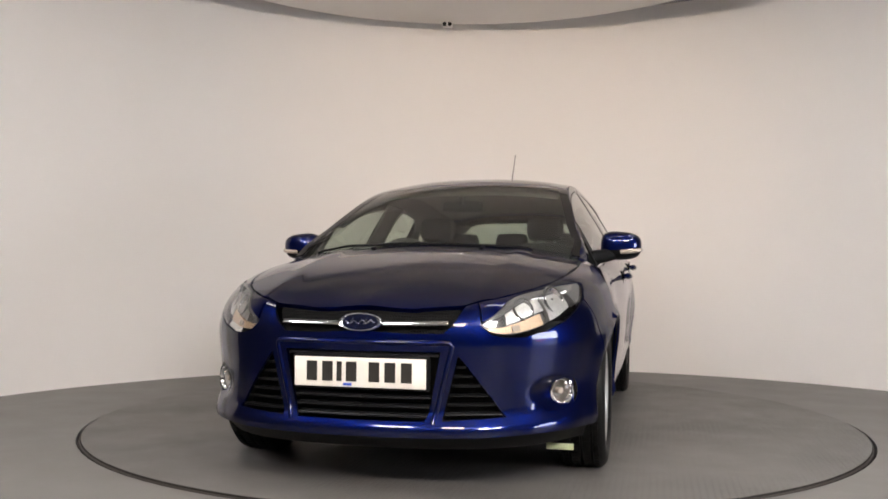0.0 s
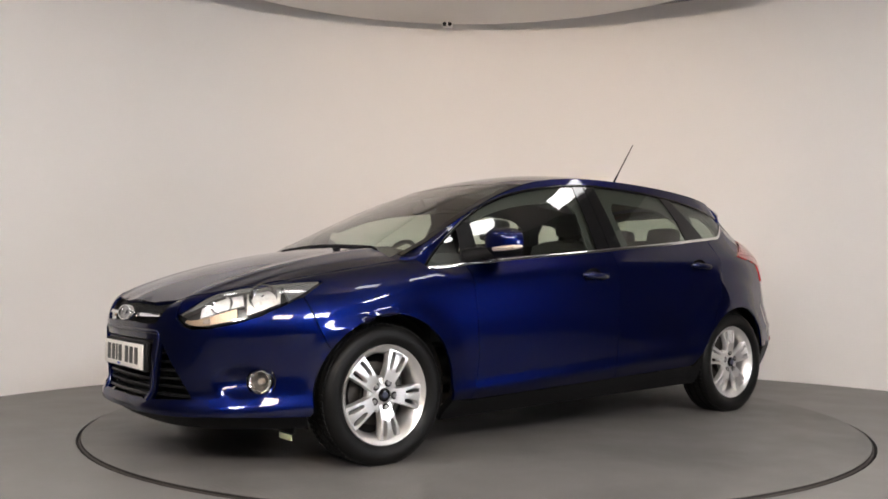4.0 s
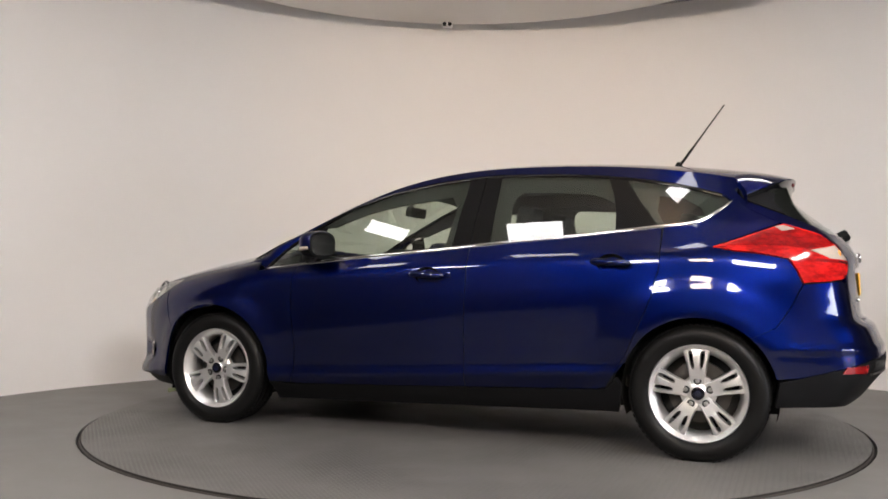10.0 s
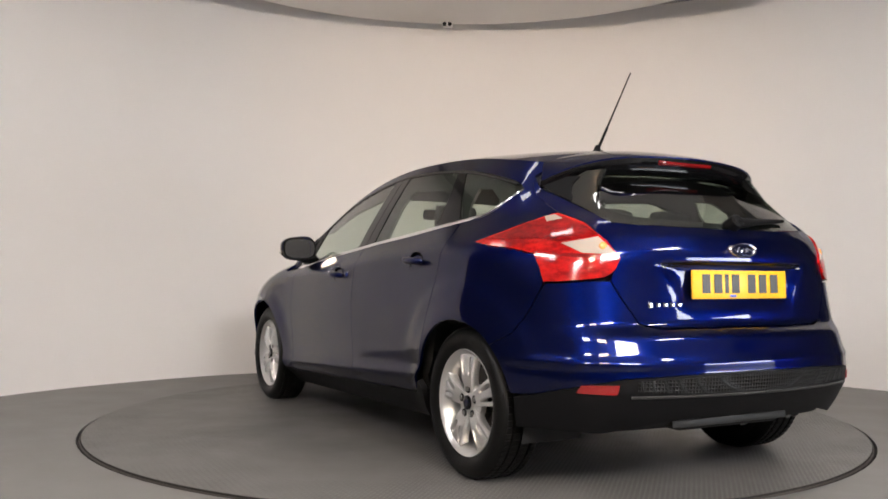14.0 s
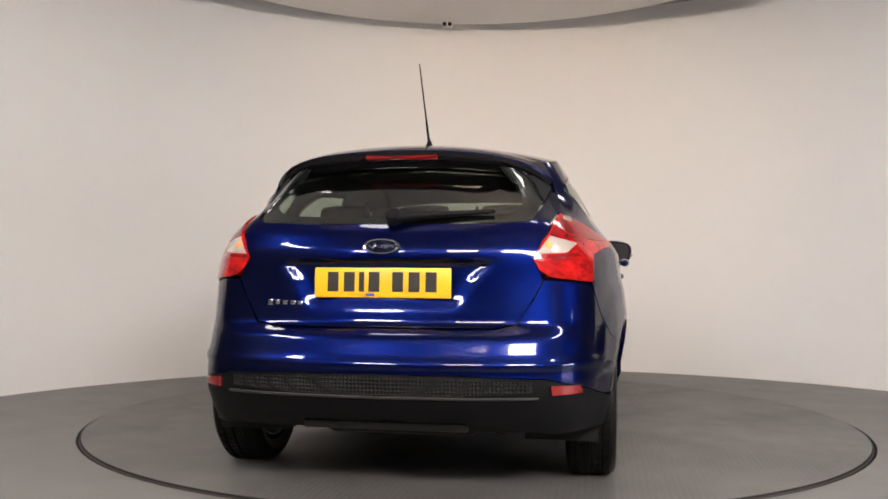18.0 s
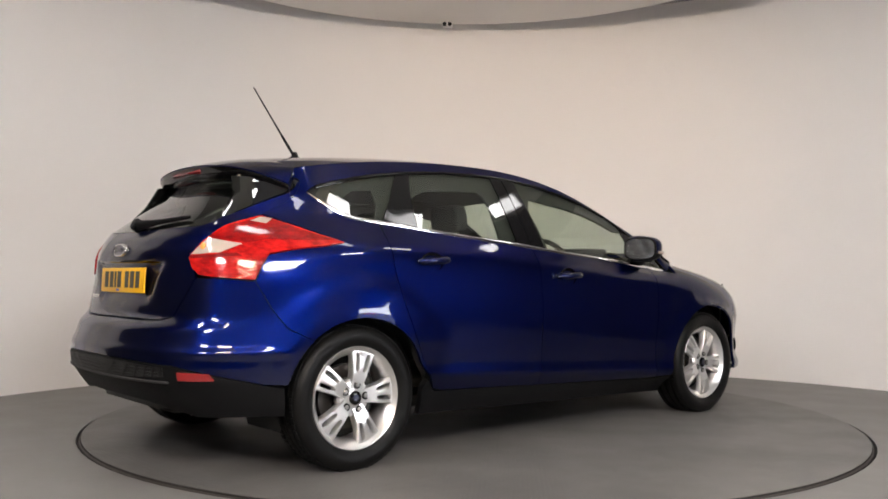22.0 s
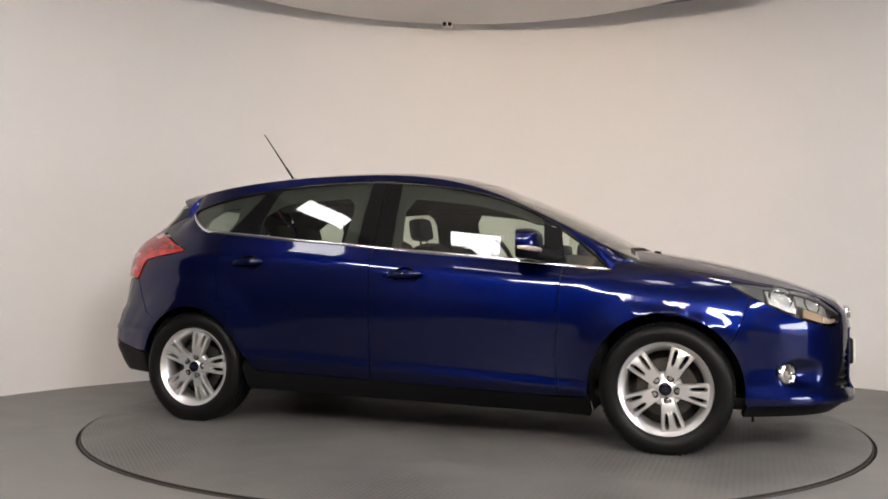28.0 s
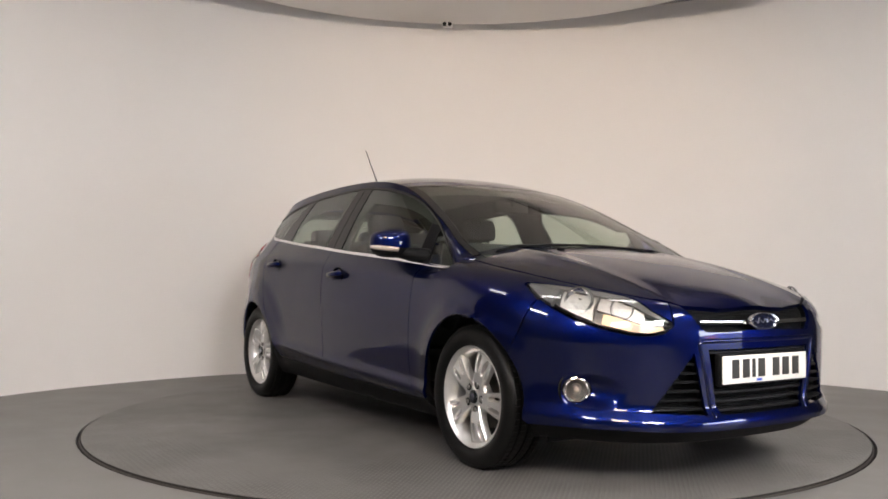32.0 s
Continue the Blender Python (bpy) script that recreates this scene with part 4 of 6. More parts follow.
    fr = [(0.33, 0), (0.31, 0.6), (0.28, 0.905), (0.6, 0.925), (1.0, 0.945), (1.15, 0.945), (1.15, 0.995), (0.6, 0.998), (0.24, 0.995), (0.29, 0.6), (0.312, 0)]
    part("windscreen_seal", panel_bm(fr, top_skin, both=True, lip=0.006, dx=0.05, dy=0.08, off=-0.001), GLOSS_BLACK, car)
    rf = [(0.309, 0), (0.287, 0.6), (0.237, 0.992), (-0.7, 0.994), (-1.473, 0.994), (-1.474, 0.6), (-1.476, 0)]
    part("roof", panel_bm(rf, top_skin, both=True, lip=0.01, dx=0.06, dy=0.08), PAINT, car)
    # spoiler
    sp = spoiler_bm()
    part("spoiler", sp[0], PAINT, car, "roof-edge spoiler")
    part("spoiler_underside", sp[1], GLOSS_BLACK, car)
    sides("spoiler_fillet", spoiler_fillet_bm(), PAINT, car)
    bl = box_bm(0.02, 0.30, 0.022, (-1.728, 0, 1.322), 0.006, rot=(0, 30, 0))
    part("brake_light", bl, BRAKE_RED, car, "high red brake light")
    # tailgate
    low = [RV(v, z) for v, z in HATCH]
    tg = [(LEN, 0.652), RV(0.25, 0.650), RV(0.42, 0.652)] + low + [RV(v + 0.003, z - 0.003) for v, z in GLASS_EDGE] + [(LEN, 1.032)]
    part("tailgate", panel_bm(tg, both=True, dx=0.022, dy=0.011), PAINT, car)
    gl = [(LEN, 1.035)] + [RV(v, z) for v, z in GLASS_EDGE[::-1]] + [RV(0.585, 1.262), RV(0.3, 1.30), (LEN, 1.305)]
    part("rear_window", panel_bm(gl, rear_glass_skin, both=True, lip=0.006, off=0.002), REAR_GLASS, car, "sloping tinted rear window")
    bd = gl + [(LEN, 1.275), RV(0.3, 1.27), RV(0.42, 1.247), RV(0.485, 1.205), RV(0.505, 1.155), RV(0.495, 1.108), RV(0.46, 1.084), RV(0.40, 1.073), RV(0.2, 1.062), (LEN, 1.058)]
    part("window_border", panel_bm(bd, rear_glass_skin, both=True, lip=0.0, off=0.011), BLACK, car)
    # matt black sheet added over the glass corner to hide a lamp's reflection
    cover_pts = [RV(0.50, 1.250), RV(0.535, 1.215), RV(0.560, 1.165)] + [RV(v - 0.004, z) for v, z in GLASS_EDGE if 1.12 < z < 1.262][::-1] + [RV(0.583, 1.260)]
    sides("glare_cover", panel_bm(cover_pts, rear_glass_skin, lip=0.003, off=-0.002, dx=0.03, dy=0.02), BLACK, car)
    # rear bumper
    rb = [(LEN, 0.645), RV(0.25, 0.643), RV(0.42, 0.645), RV(0.50, 0.660), RV(0.525, 0.703), RV(0.56, 0.758), RV(0.592, 0.822), RV(0.66, 0.822), RV(0.73, 0.815)]
    rb += on_flank([(-1.7745, 0.810), (-1.7175, 0.698), (-1.6625, 0.618)] + [p for p in ARCH_R[22:] if p[1] > 0.38])
    rb += [S(-1.75, 0.395), RV(0.75, 0.43), RV(0.60, 0.475), RV(0.3, 0.487), (LEN, 0.49)]
    part("rear_bumper", panel_bm(rb, both=True, dx=0.03, dy=0.011), PAINT, car, "blue rear bumper cover")
    rv = [(LEN, 0.486), RV(0.3, 0.483), RV(0.60, 0.471), RV(0.75, 0.426), S(-1.75, 0.391)] + on_flank([(-1.675, 0.375), (-1.655, 0.26), (-1.72, 0.262)]) + [RV(0.62, 0.262), RV(0.45, 0.295), RV(0.3, 0.31), (LEN, 0.312)]
    part("rear_valance", panel_bm(rv, both=True, lip=0.03), BLACK, car, "matt black lower rear valance")
    ms = [(LEN, 0.478), RV(0.3, 0.475), RV(0.56, 0.463), RV(0.56, 0.425), RV(0.3, 0.413), (LEN, 0.41)]
    part("valance_grille", panel_bm(ms, both=True, lip=0.003, off=-0.003), VALANCE_MESH, car, "black honeycomb strip")
    vl = [RV(v, 0.404) for v in np.linspace(0.002, 0.58, 20)]
    v1 = strip_bm(vl, 0.010, proud=0.008, deep=0.01)
    part("valance_ledge", joined(v1, mirror_bm(v1)), GREY_PLASTIC, car)
    rr = [RV(0.622, 0.449), RV(0.722, 0.445), RV(0.733, 0.416), RV(0.627, 0.414)]
    sides("rear_reflector", panel_bm(rr, lip=0.006, off=-0.005, dx=0.03, dy=0.015), RED_BRIGHT, car, "red corner reflector")
    # front bumper
    grille = [FV(0.287, 0.543), FV(0.257, 0.282)]
    bp = [(0, 0.622), FV(0.2, 0.622), FV(0.318, 0.624), FV(0.350, 0.655), FV(0.372, 0.694), (0.405, seam_w(0.405)), (0.468, seam_w(0.468)), (0.466, 0.636)] + [(s, w - 0.004) for s, w in LAMP_LOW[1:8]]
    bp += [(1.064, 0.710)] + on_flank(ARCH_F[::-1][0:1]) + on_flank([p for p in arc(1.324, 0.31, 0.362, 34, -8, 8)])
    bp += on_flank([(1.70, 0.245), (1.80, 0.248), (1.90, 0.25)]) + [FV(0.66, 0.25), FV(0.45, 0.243), FV(0.2, 0.240), (0, 0.240), (0, 0.298), FV(0.13, 0.298), FV(0.25, 0.300), FV(0.265, 0.33), FV(0.308, 0.556), FV(0.13, 0.556), (0, 0.556)]
    intake = [FV(0.372, 0.545), FV(0.314, 0.302), FV(0.54, 0.315)]
    fs, fz = FV(0.715, 0.393)
    fog = [(fs + 0.062 * math.cos(a * math.pi / 8), fz + 0.052 * math.sin(a * math.pi / 8)) for a in range(16)]
    part("front_bumper", panel_bm(bp, both=True, holes=[intake, fog], dx=0.025, dy=0.012), PAINT, car, "blue front bumper cover")
    lipp = [(0, 0.236), FV(0.2, 0.236), FV(0.45, 0.239), FV(0.66, 0.246)] + on_flank([(1.90, 0.246), (1.80, 0.244), (1.70, 0.241), (1.68, 0.19), (1.80, 0.19)]) + [FV(0.6, 0.188), FV(0.3, 0.185), (0, 0.185)]
    part("front_valance", panel_bm(lipp, both=True, lip=0.03, off=0.03), BLACK, car, "black lower front lip")


def spoiler_bm():
    """Visor behind the roof: top sheet, dark trailing face and underside."""
    qs = np.linspace(-1, 1, 41)
    start = top_skin(np.full(41, -1.475), qs * 1.004)
    tips = []
    for q in qs:
        a = abs(q)
        tips.append(np.array([-1.745 + 0.085 * a ** 2 + 0.13 * a ** 6, 0.603 * q, 1.349 - 0.045 * a ** 2 - 0.060 * a ** 6]))
    rows = []
    for k in range(8):
        t = k / 7
        rows.append([p * (1 - t) + e * t + np.array([0, 0, 0.030 * t * (1 - t)]) for p, e in zip(start, tips)])

    def sheet(grid):
        bm = bmesh.new()
        g = [[bm.verts.new(c) for c in r] for r in grid]
        for a, b in zip(g, g[1:]):
            for i in range(len(a) - 1):
                bm.faces.new((a[i], a[i + 1], b[i + 1], b[i]))
        return bm
    top = sheet(rows + [[e + np.array([0.002, 0, -0.007]) for e in tips]])
    bmesh.ops.recalc_face_normals(top, faces=top.faces)
    if sum(f.normal.z for f in top.faces) < 0:
        bmesh.ops.reverse_faces(top, faces=top.faces)
    f0 = [e + np.array([0.003, 0, -0.006]) for e in tips]
    f1 = [e + np.array([0.022, 0, -0.066 + 0.03 * abs(q) ** 4]) for q, e in zip(qs, tips)]
    f2 = [np.array([-1.60 + 0.07 * q * q, e[1] * 0.97, e[2] - 0.075 + 0.035 * abs(q) ** 4]) for q, e in zip(qs, tips)]
    f3 = [np.array([-1.48, e[1] * 0.95, e[2] - 0.03]) for q, e in zip(qs, tips)]
    return top, sheet([f0, f1, f2, f3])


def spoiler_fillet_bm():
    """Painted fillet between the visor's side edge and the body beneath it."""
    start = top_skin(np.array([-1.475]), np.array([1.004]))[0]
    tip = np.array([-1.530, 0.603, 1.244])
    grid = []
    for t in np.linspace(0, 1, 9):
        up = start * (1 - t) + tip * t + np.array([0, -0.002, 0.030 * t * (1 - t) - 0.002])
        dn = flank_point(up[0], up[2] - 0.020 - 0.045 * t) + np.array([0, -0.003, 0])
        grid.append([up * (1 - k) + dn * k for k in np.linspace(0, 1, 4)])
    bm = sheet_bm(grid)
    bmesh.ops.recalc_face_normals(bm, faces=bm.faces)
    return bm


def build_glazing(car):
    def g(name, pts, m, label="", off=0.004, lip=0.004):
        sides(name, panel_bm(on_flank(pts), lip=lip, off=off, dx=0.06, dy=0.05), m, car, label)
    up = lambda u, d=0.010: (u, float(BELT(u)) + d)
    dn = lambda u, d=0.0: (u, float(GLASS_TOP(u)) - d)
    ql = []
    for u in np.linspace(0.838, 1.038, 9):
        a, b = waist_line(u), window_line(u)
        ql.append([a * (1 - t) + b * t + np.array([0, -0.006, 0]) for t in (0.04, 0.35, 0.65, 0.97)])
    sides("quarter_light", sheet_bm(ql), GLASS, car, "small fixed front quarter light")
    g("mirror_sail", [up(0.833), up(0.725), (0.700, 1.115), dn(0.80, -0.006), (0.80, 1.05)], BLACK, off=0.0)
    g("front_window", [up(0.723)] + line(up, 0.65, -0.10, 10) + line(dn, -0.125, 0.68, 16) + [(0.699, 1.113)], GLASS, "tinted front side window")
    g("door_pillar", [up(-0.102), up(-0.20), dn(-0.215), dn(-0.127)], GLOSS_BLACK, off=0.001)
    g("door_pillar", [up(-0.206), up(-0.305), dn(-0.305), dn(-0.221)], GLOSS_BLACK, off=0.001)
    g("rear_window_side", line(up, -0.307, -0.935, 10) + [(-0.928, 1.18), (-0.905, 1.26), dn(-0.875)] + line(dn, -0.80, -0.307, 8), GLASS, "tinted rear side window")
    g("rear_pillar", [up(-0.937), up(-1.135), (-1.05, 1.20), dn(-0.965)] + [dn(-0.877), (-0.907, 1.26), (-0.93, 1.18)], GLOSS_BLACK, off=0.001)
    g("rear_quarter_light", [up(-1.14)] + line(up, -1.2, -1.30, 3) + [(-1.37, 1.135), (-1.435, 1.19), dn(-1.40), dn(-1.28), dn(-1.12), dn(-0.97), (-1.055, 1.20)], GLASS, "fixed rear quarter light")
    us = np.concatenate([np.linspace(1.045, 0.86, 12), np.linspace(0.82, -1.42, 50)])
    sides("window_seal", ribbon_bm([window_line(u) + np.array([0, 0, -0.002]) for u in us], 0.014, 0.003), GLOSS_BLACK, car)
    pts = [waist_line(u) for u in np.concatenate([np.linspace(1.062, 0.86, 12), np.linspace(0.82, -1.29, 50)])]
    pts += [flank_point(u, z) for u, z in ((-1.335, 1.108), (-1.385, 1.138), (-1.43, 1.172), (-1.462, 1.202))]
    wd = [0.004, 0.010, 0.014] + [0.016] * (len(pts) - 5) + [0.012, 0.006]
    sides("chrome_strip", ribbon_bm(pts, wd, 0.005), CHROME, car, "bright chrome waistline strip")


def build_inner(car):
    """Dark shell behind the gaps, wheel wells and floor."""
    def ring(z0, z1, off, u0, u1):
        s0, s1 = float(s_u(u0)), float(s_u(u1))
        ss, zz = np.linspace(s0, s1, 50), np.linspace(z0, z1, 10)
        bm = bmesh.new()
        g = [[bm.verts.new(c) for c in skin(np.full(10, s), np.array([w_z(s, z) for z in zz]), off)] for s in ss]
        for a, b in zip(g, g[1:]):
            for i in range(9):
                bm.faces.new((a[i], b[i], b[i + 1], a[i + 1]))
        return bm
    for z0, z1, off, u0, u1 in ((0.19, 0.80, 0.045, 0.94, -0.94), (0.67, 0.80, 0.05, 1.72, 0.94), (0.66, 0.9, 0.06, -0.94, -1.72)):
        sides("inner_shell", ring(z0, z1, off, u0, u1), DARK, car)
    nose = joined(ring(0.18, 0.66, 0.10, 2.2149, 1.72))
    part("nose_core", joined(nose, mirror_bm(nose)), DARK, car)
    tail = joined(ring(0.26, 0.99, 0.05, -1.70, -2.1579))
    part("tail_core", joined(tail, mirror_bm(tail)), DARK, car)
    for cu, r in ((1.324, 0.37), (-1.324, 0.355)):
        for sg in (1, -1):
            bm = bmesh.new()
            a = [bm.verts.new((cu + r * math.cos(t), sg * 0.79, 0.31 + r * math.sin(t))) for t in np.linspace(-0.35, math.pi + 0.35, 30)]
            b = [bm.verts.new((cu + r * math.cos(t), sg * 0.50, 0.31 + r * math.sin(t))) for t in np.linspace(-0.35, math.pi + 0.35, 30)]
            for i in range(29):
                bm.faces.new((a[i], a[i + 1], b[i + 1], b[i]))
            bm.faces.new(b)
            part("wheel_liner", bm, DARK, car)
    part("underfloor", box_bm(3.3, 1.3, 0.06, (0.15, 0, 0.235), 0.02), DARK, car)


# ---- wheels ----
def wheel_meshes():
    """Meshes of one wheel: axle along y, its face to +y."""
    out = {}
    tread = [(0.225, 0.086), (0.24, 0.099), (0.265, 0.1035), (0.288, 0.100), (0.303, 0.089), (0.3105, 0.078), (0.3125, 0.055), (0.3128, 0.052), (0.3065, 0.050), (0.3065, 0.044), (0.3135, 0.042),
             (0.3138, 0.008), (0.3075, 0.006), (0.3075, -0.001), (0.3138, -0.003), (0.3135, -0.042), (0.3065, -0.044), (0.3065, -0.05), (0.3128, -0.052), (0.3105, -0.078), (0.303, -0.089), (0.265, -0.1035), (0.225, -0.086)]
    out["tyre"] = (lathe_bm(tread, n=96, axis="y"), RUBBER)
    # sidewall rings and tread blocks
    bm = bmesh.new()
    for i in range(72):
        for y, w in ((0.064, 0.022), (-0.064, 0.022), (0.025, 0.026), (-0.025, 0.026)):
            a = 2 * math.pi * (i + (0.5 if y > 0 else 0)) / 72
            b = box_bm(0.004, w, 0.019, (0.3142, y, 0), 0.0, rot=None)
            bmesh.ops.transform(b, matrix=Matrix.Rotation(a, 4, "Y") @ Matrix.Translation((0.0, 0, 0)), verts=b.verts)
            me = bpy.data.meshes.new("tmp")
            b.to_mesh(me)
            b.free()
            bm.from_mesh(me)
            bpy.data.meshes.remove(me)
    out["tread_block"] = (bm, RUBBER)
    rim = [(0.198, -0.085), (0.205, -0.085), (0.19, -0.04), (0.178, 0.0), (0.186, 0.05), (0.199, 0.066), (0.206, 0.074), (0.214, 0.083), (0.2215, 0.088), (0.2245, 0.084), (0.2235, 0.078)]
    out["rim"] = (lathe_bm(rim, n=80, axis="y"), ALLOY)
    disc = [(0.05, 0.0), (0.06, 0.012), (0.08, 0.012), (0.082, 0.0), (0.142, 0.0), (0.142, -0.022), (0.05, -0.022)]
    out["brake_disc"] = (lathe_bm(disc, n=48, axis="y"), ALLOY_DARK)
    out["backing"] = (lathe_bm([(0.0, -0.045), (0.185, -0.045), (0.185, -0.05), (0.0, -0.05)], n=32, axis="y"), DARK)
    hub = [(0.0, 0.074), (0.028, 0.074), (0.032, 0.072), (0.038, 0.069), (0.074, 0.065), (0.082, 0.056), (0.082, 0.03), (0.0, 0.03)]
    out["hub"] = (lathe_bm(hub, n=40, axis="y"), ALLOY)
    out["centre_cap"] = (lathe_bm([(0.0, 0.081), (0.025, 0.0805), (0.030, 0.078), (0.031, 0.070), (0, 0.070)], n=32, axis="y"), GLOSS_BLACK)
    return out


def spoke_bm():
    """A fan-shaped spoke with two slots in its outer half."""
    bm = bmesh.new()
    rs = [0.040, 0.070, 0.095, 0.112, 0.114, 0.128, 0.150, 0.176, 0.191, 0.193, 0.203, 0.212]
    rows = []
    for r in rs:
        hw = float(np.interp(r, [0.04, 0.06, 0.12, 0.20, 0.212], [0.032, 0.033, 0.043, 0.061, 0.068]))
        sl = float(np.interp(r, [0.114, 0.191], [0.0185, 0.0292]))
        ws = float(np.interp(r, [0.114, 0.128, 0.176, 0.191], [0.0035, 0.0080, 0.0092, 0.0055]))
        y = 0.066 + 0.010 * math.sin(math.pi * min(1, (r - 0.04) / 0.16)) + 0.004 * (r / 0.2)
        xs = [(-hw, -0.006), (-hw + 0.004, 0.0), (-sl - ws - 0.003, 0.001), (-sl - ws, -0.004), (-sl + ws, -0.004), (-sl + ws + 0.003, 0.001), (0, 0.0025),
              (sl - ws - 0.003, 0.001), (sl - ws, -0.004), (sl + ws, -0.004), (sl + ws + 0.003, 0.001), (hw - 0.004, 0.0), (hw, -0.006)]
        slot = 0.1135 <= r <= 0.1915
        rows.append(([bm.verts.new((x, y + (d if slot else (-0.006 if abs(x) > hw - 0.001 else 0.001)), r)) for x, d in xs], slot))
    for (a, s0), (b, s1) in zip(rows, rows[1:]):
        for i in range(12):
            if i in (3, 8) and s0 and s1:
                continue
            bm.faces.new((a[i], a[i + 1], b[i + 1], b[i]))
    edges = [e for e in bm.edges if e.is_boundary]
    res = bmesh.ops.extrude_edge_only(bm, edges=edges)
    for g in res["geom"]:
        if isinstance(g, bmesh.types.BMVert):
            g.co.y -= 0.030
    bmesh.ops.recalc_face_normals(bm, faces=bm.faces)
    return bm


def data_of(name, bm, m, sharp=40):
    ob = finish(name, bm, m, sharp=sharp)
    me = ob.data
    bpy.data.objects.remove(ob)
    return me


def build_wheels(car):
    meshes = {k: data_of(k, b, m) for k, (b, m) in wheel_meshes().items()}
    bar = data_of("spoke", spoke_bm(), ALLOY)
    nut = data_of("wheel_nut", lathe_bm([(0.0, 0.0745), (0.008, 0.0745), (0.0108, 0.072), (0.0108, 0.06), (0.0, 0.06)], n=12, axis="y"), NUT)
    well = data_of("nut_well", lathe_bm([(0.0, 0.0705), (0.0172, 0.0705), (0.0182, 0.069), (0.0182, 0.06), (0, 0.06)], n=16, axis="y"), DARK)
    mark = data_of("cap_mark", lathe_bm([(0.0, 0.0825), (0.015, 0.0825), (0.016, 0.081), (0, 0.081)], n=24, axis="y"), BADGE_BLUE)
    for u, sg, base, v in ((1.324, 1, 43, 0.768), (1.324, -1, 43, 0.768), (-1.324, 1, 16, 0.760), (-1.324, -1, 31, 0.760)):
        wheel = new("wheel", meshes["rim"])
        wheel.parent = car
        tagged(wheel, label="silver split-spoke alloy wheel with a black tyre")
        wheel.matrix_basis = pose(u, sg * v, 0.3095, 0, 0, 0 if sg > 0 else 180)
        for k in ("tyre", "brake_disc", "backing", "hub", "centre_cap", "tread_block"):
            o = new(k, meshes[k])
            o.parent = wheel
            if k == "tread_block":
                tagged(o, kind="stuff")
        o = new("cap_mark", mark)
        o.parent = wheel
        for i in range(5):
            a = radians(base + 72 * i)
            o = new("spoke", bar)
            o.parent = wheel
            o.matrix_basis = Matrix.Rotation(-(a - math.pi / 2), 4, "Y")
            b = a
            for me, nm in ((nut, "wheel_nut"), (well, "nut_well")):
                o = new(nm, me)
                o.parent = wheel
                o.matrix_basis = pose(0.057 * math.cos(b), 0.0025, 0.057 * math.sin(b))


# ---- lamps, grilles and badges ----
def build_headlamps(car):
    low, top = list(LAMP_LOW), list(LAMP_TOP)
    outline = shrink(low + top[::-1], 0.003)

    def resample(p, n=41):
        p = np.array(p)
        k = np.concatenate([[0], np.cumsum(np.hypot(*np.diff(p, axis=0).T))])
        k /= k[-1]
        t = np.linspace(0, 1, n)
        return np.stack([np.interp(t, k, p[:, 0]), np.interp(t, k, p[:, 1])], 1)
    lo, hi = resample(low), resample(top)

    def at(t, h):
        i = t * 40
        a = int(min(39, i))
        f = i - a
        l, u = lo[a] * (1 - f) + lo[a + 1] * f, hi[a] * (1 - f) + hi[a + 1] * f
        return tuple(l * (1 - h) + u * h)

    def region(t0, t1, h0, h1, slant=0.0):
        n = 8
        return [at(t0 + (t1 - t0) * i / n, h0) for i in range(n + 1)] + [at(min(1, t1 + slant), h1)] + [at(min(1, t0 + slant + (t1 - t0) * i / n), h1) for i in range(n - 1, -1, -1)]
    for sg in (1, -1):
        flip = (lambda b: b) if sg > 0 else mirror_bm
        lamp = part("headlamp", flip(panel_bm(outline, lip=0.05, off=0.050, dx=0.03, dy=0.02)), LAMP_SHELL, car, "wraparound headlamp with a black bezel and chrome bowls")
        part("bezel", flip(panel_bm(region(0.03, 0.985, 0.76, 0.985), off=0.009, lip=0.03, dx=0.03, dy=0.02)), BEZEL, lamp)
        part("bezel_tail", flip(panel_bm(region(0.745, 0.985, 0.03, 0.75), off=0.012, lip=0.03, dx=0.03, dy=0.02)), BEZEL, lamp, "dark grey outer bezel")
        part("reflector", flip(panel_bm(region(0.17, 0.475, 0.34, 0.75, 0.02), off=0.026, lip=0.02, dx=0.02, dy=0.015)), REFLECTOR, lamp, "faceted chrome reflector")
        part("reflector", flip(panel_bm(region(0.48, 0.69, 0.08, 0.75, 0.04), off=0.026, lip=0.02, dx=0.02, dy=0.015)), REFLECTOR, lamp, "faceted chrome reflector")
        part("indicator", flip(panel_bm(region(0.05, 0.42, 0.07, 0.31, 0.01), off=0.024, lip=0.01, dx=0.03, dy=0.02)), INDICATOR, lamp, "clear front indicator")
        part("indicator_bulb", flip(panel_bm(region(0.20, 0.25, 0.12, 0.27), off=0.018, lip=0.01, dx=0.03, dy=0.02)), CREAM, lamp)
        for t, h, r in ((0.34, 0.52, 0.042), (0.60, 0.44, 0.054)):
            c = at(t, h)
            p = skin(np.array([c[0]]), np.array([c[1]]), 0.034)[0]
            q = skin(np.array([c[0]]), np.array([c[1]]), 0.0)[0]
            n = Vector(((q - p)[0], (q - p)[1], 0.012)).normalized()
            b = lathe_bm([(r, 0.008), (r * 0.96, 0.012), (r * 0.90, 0.008), (r * 0.6, -0.010), (0.014, -0.016), (0.011, 0.004), (0.0, 0.006)], n=28)
            bmesh.ops.transform(b, matrix=Matrix.Translation(p) @ n.to_track_quat("Z", "Y").to_matrix().to_4x4(), verts=b.verts)
            part("bowl", flip(b), CHROME, lamp, "chrome lamp bowl")
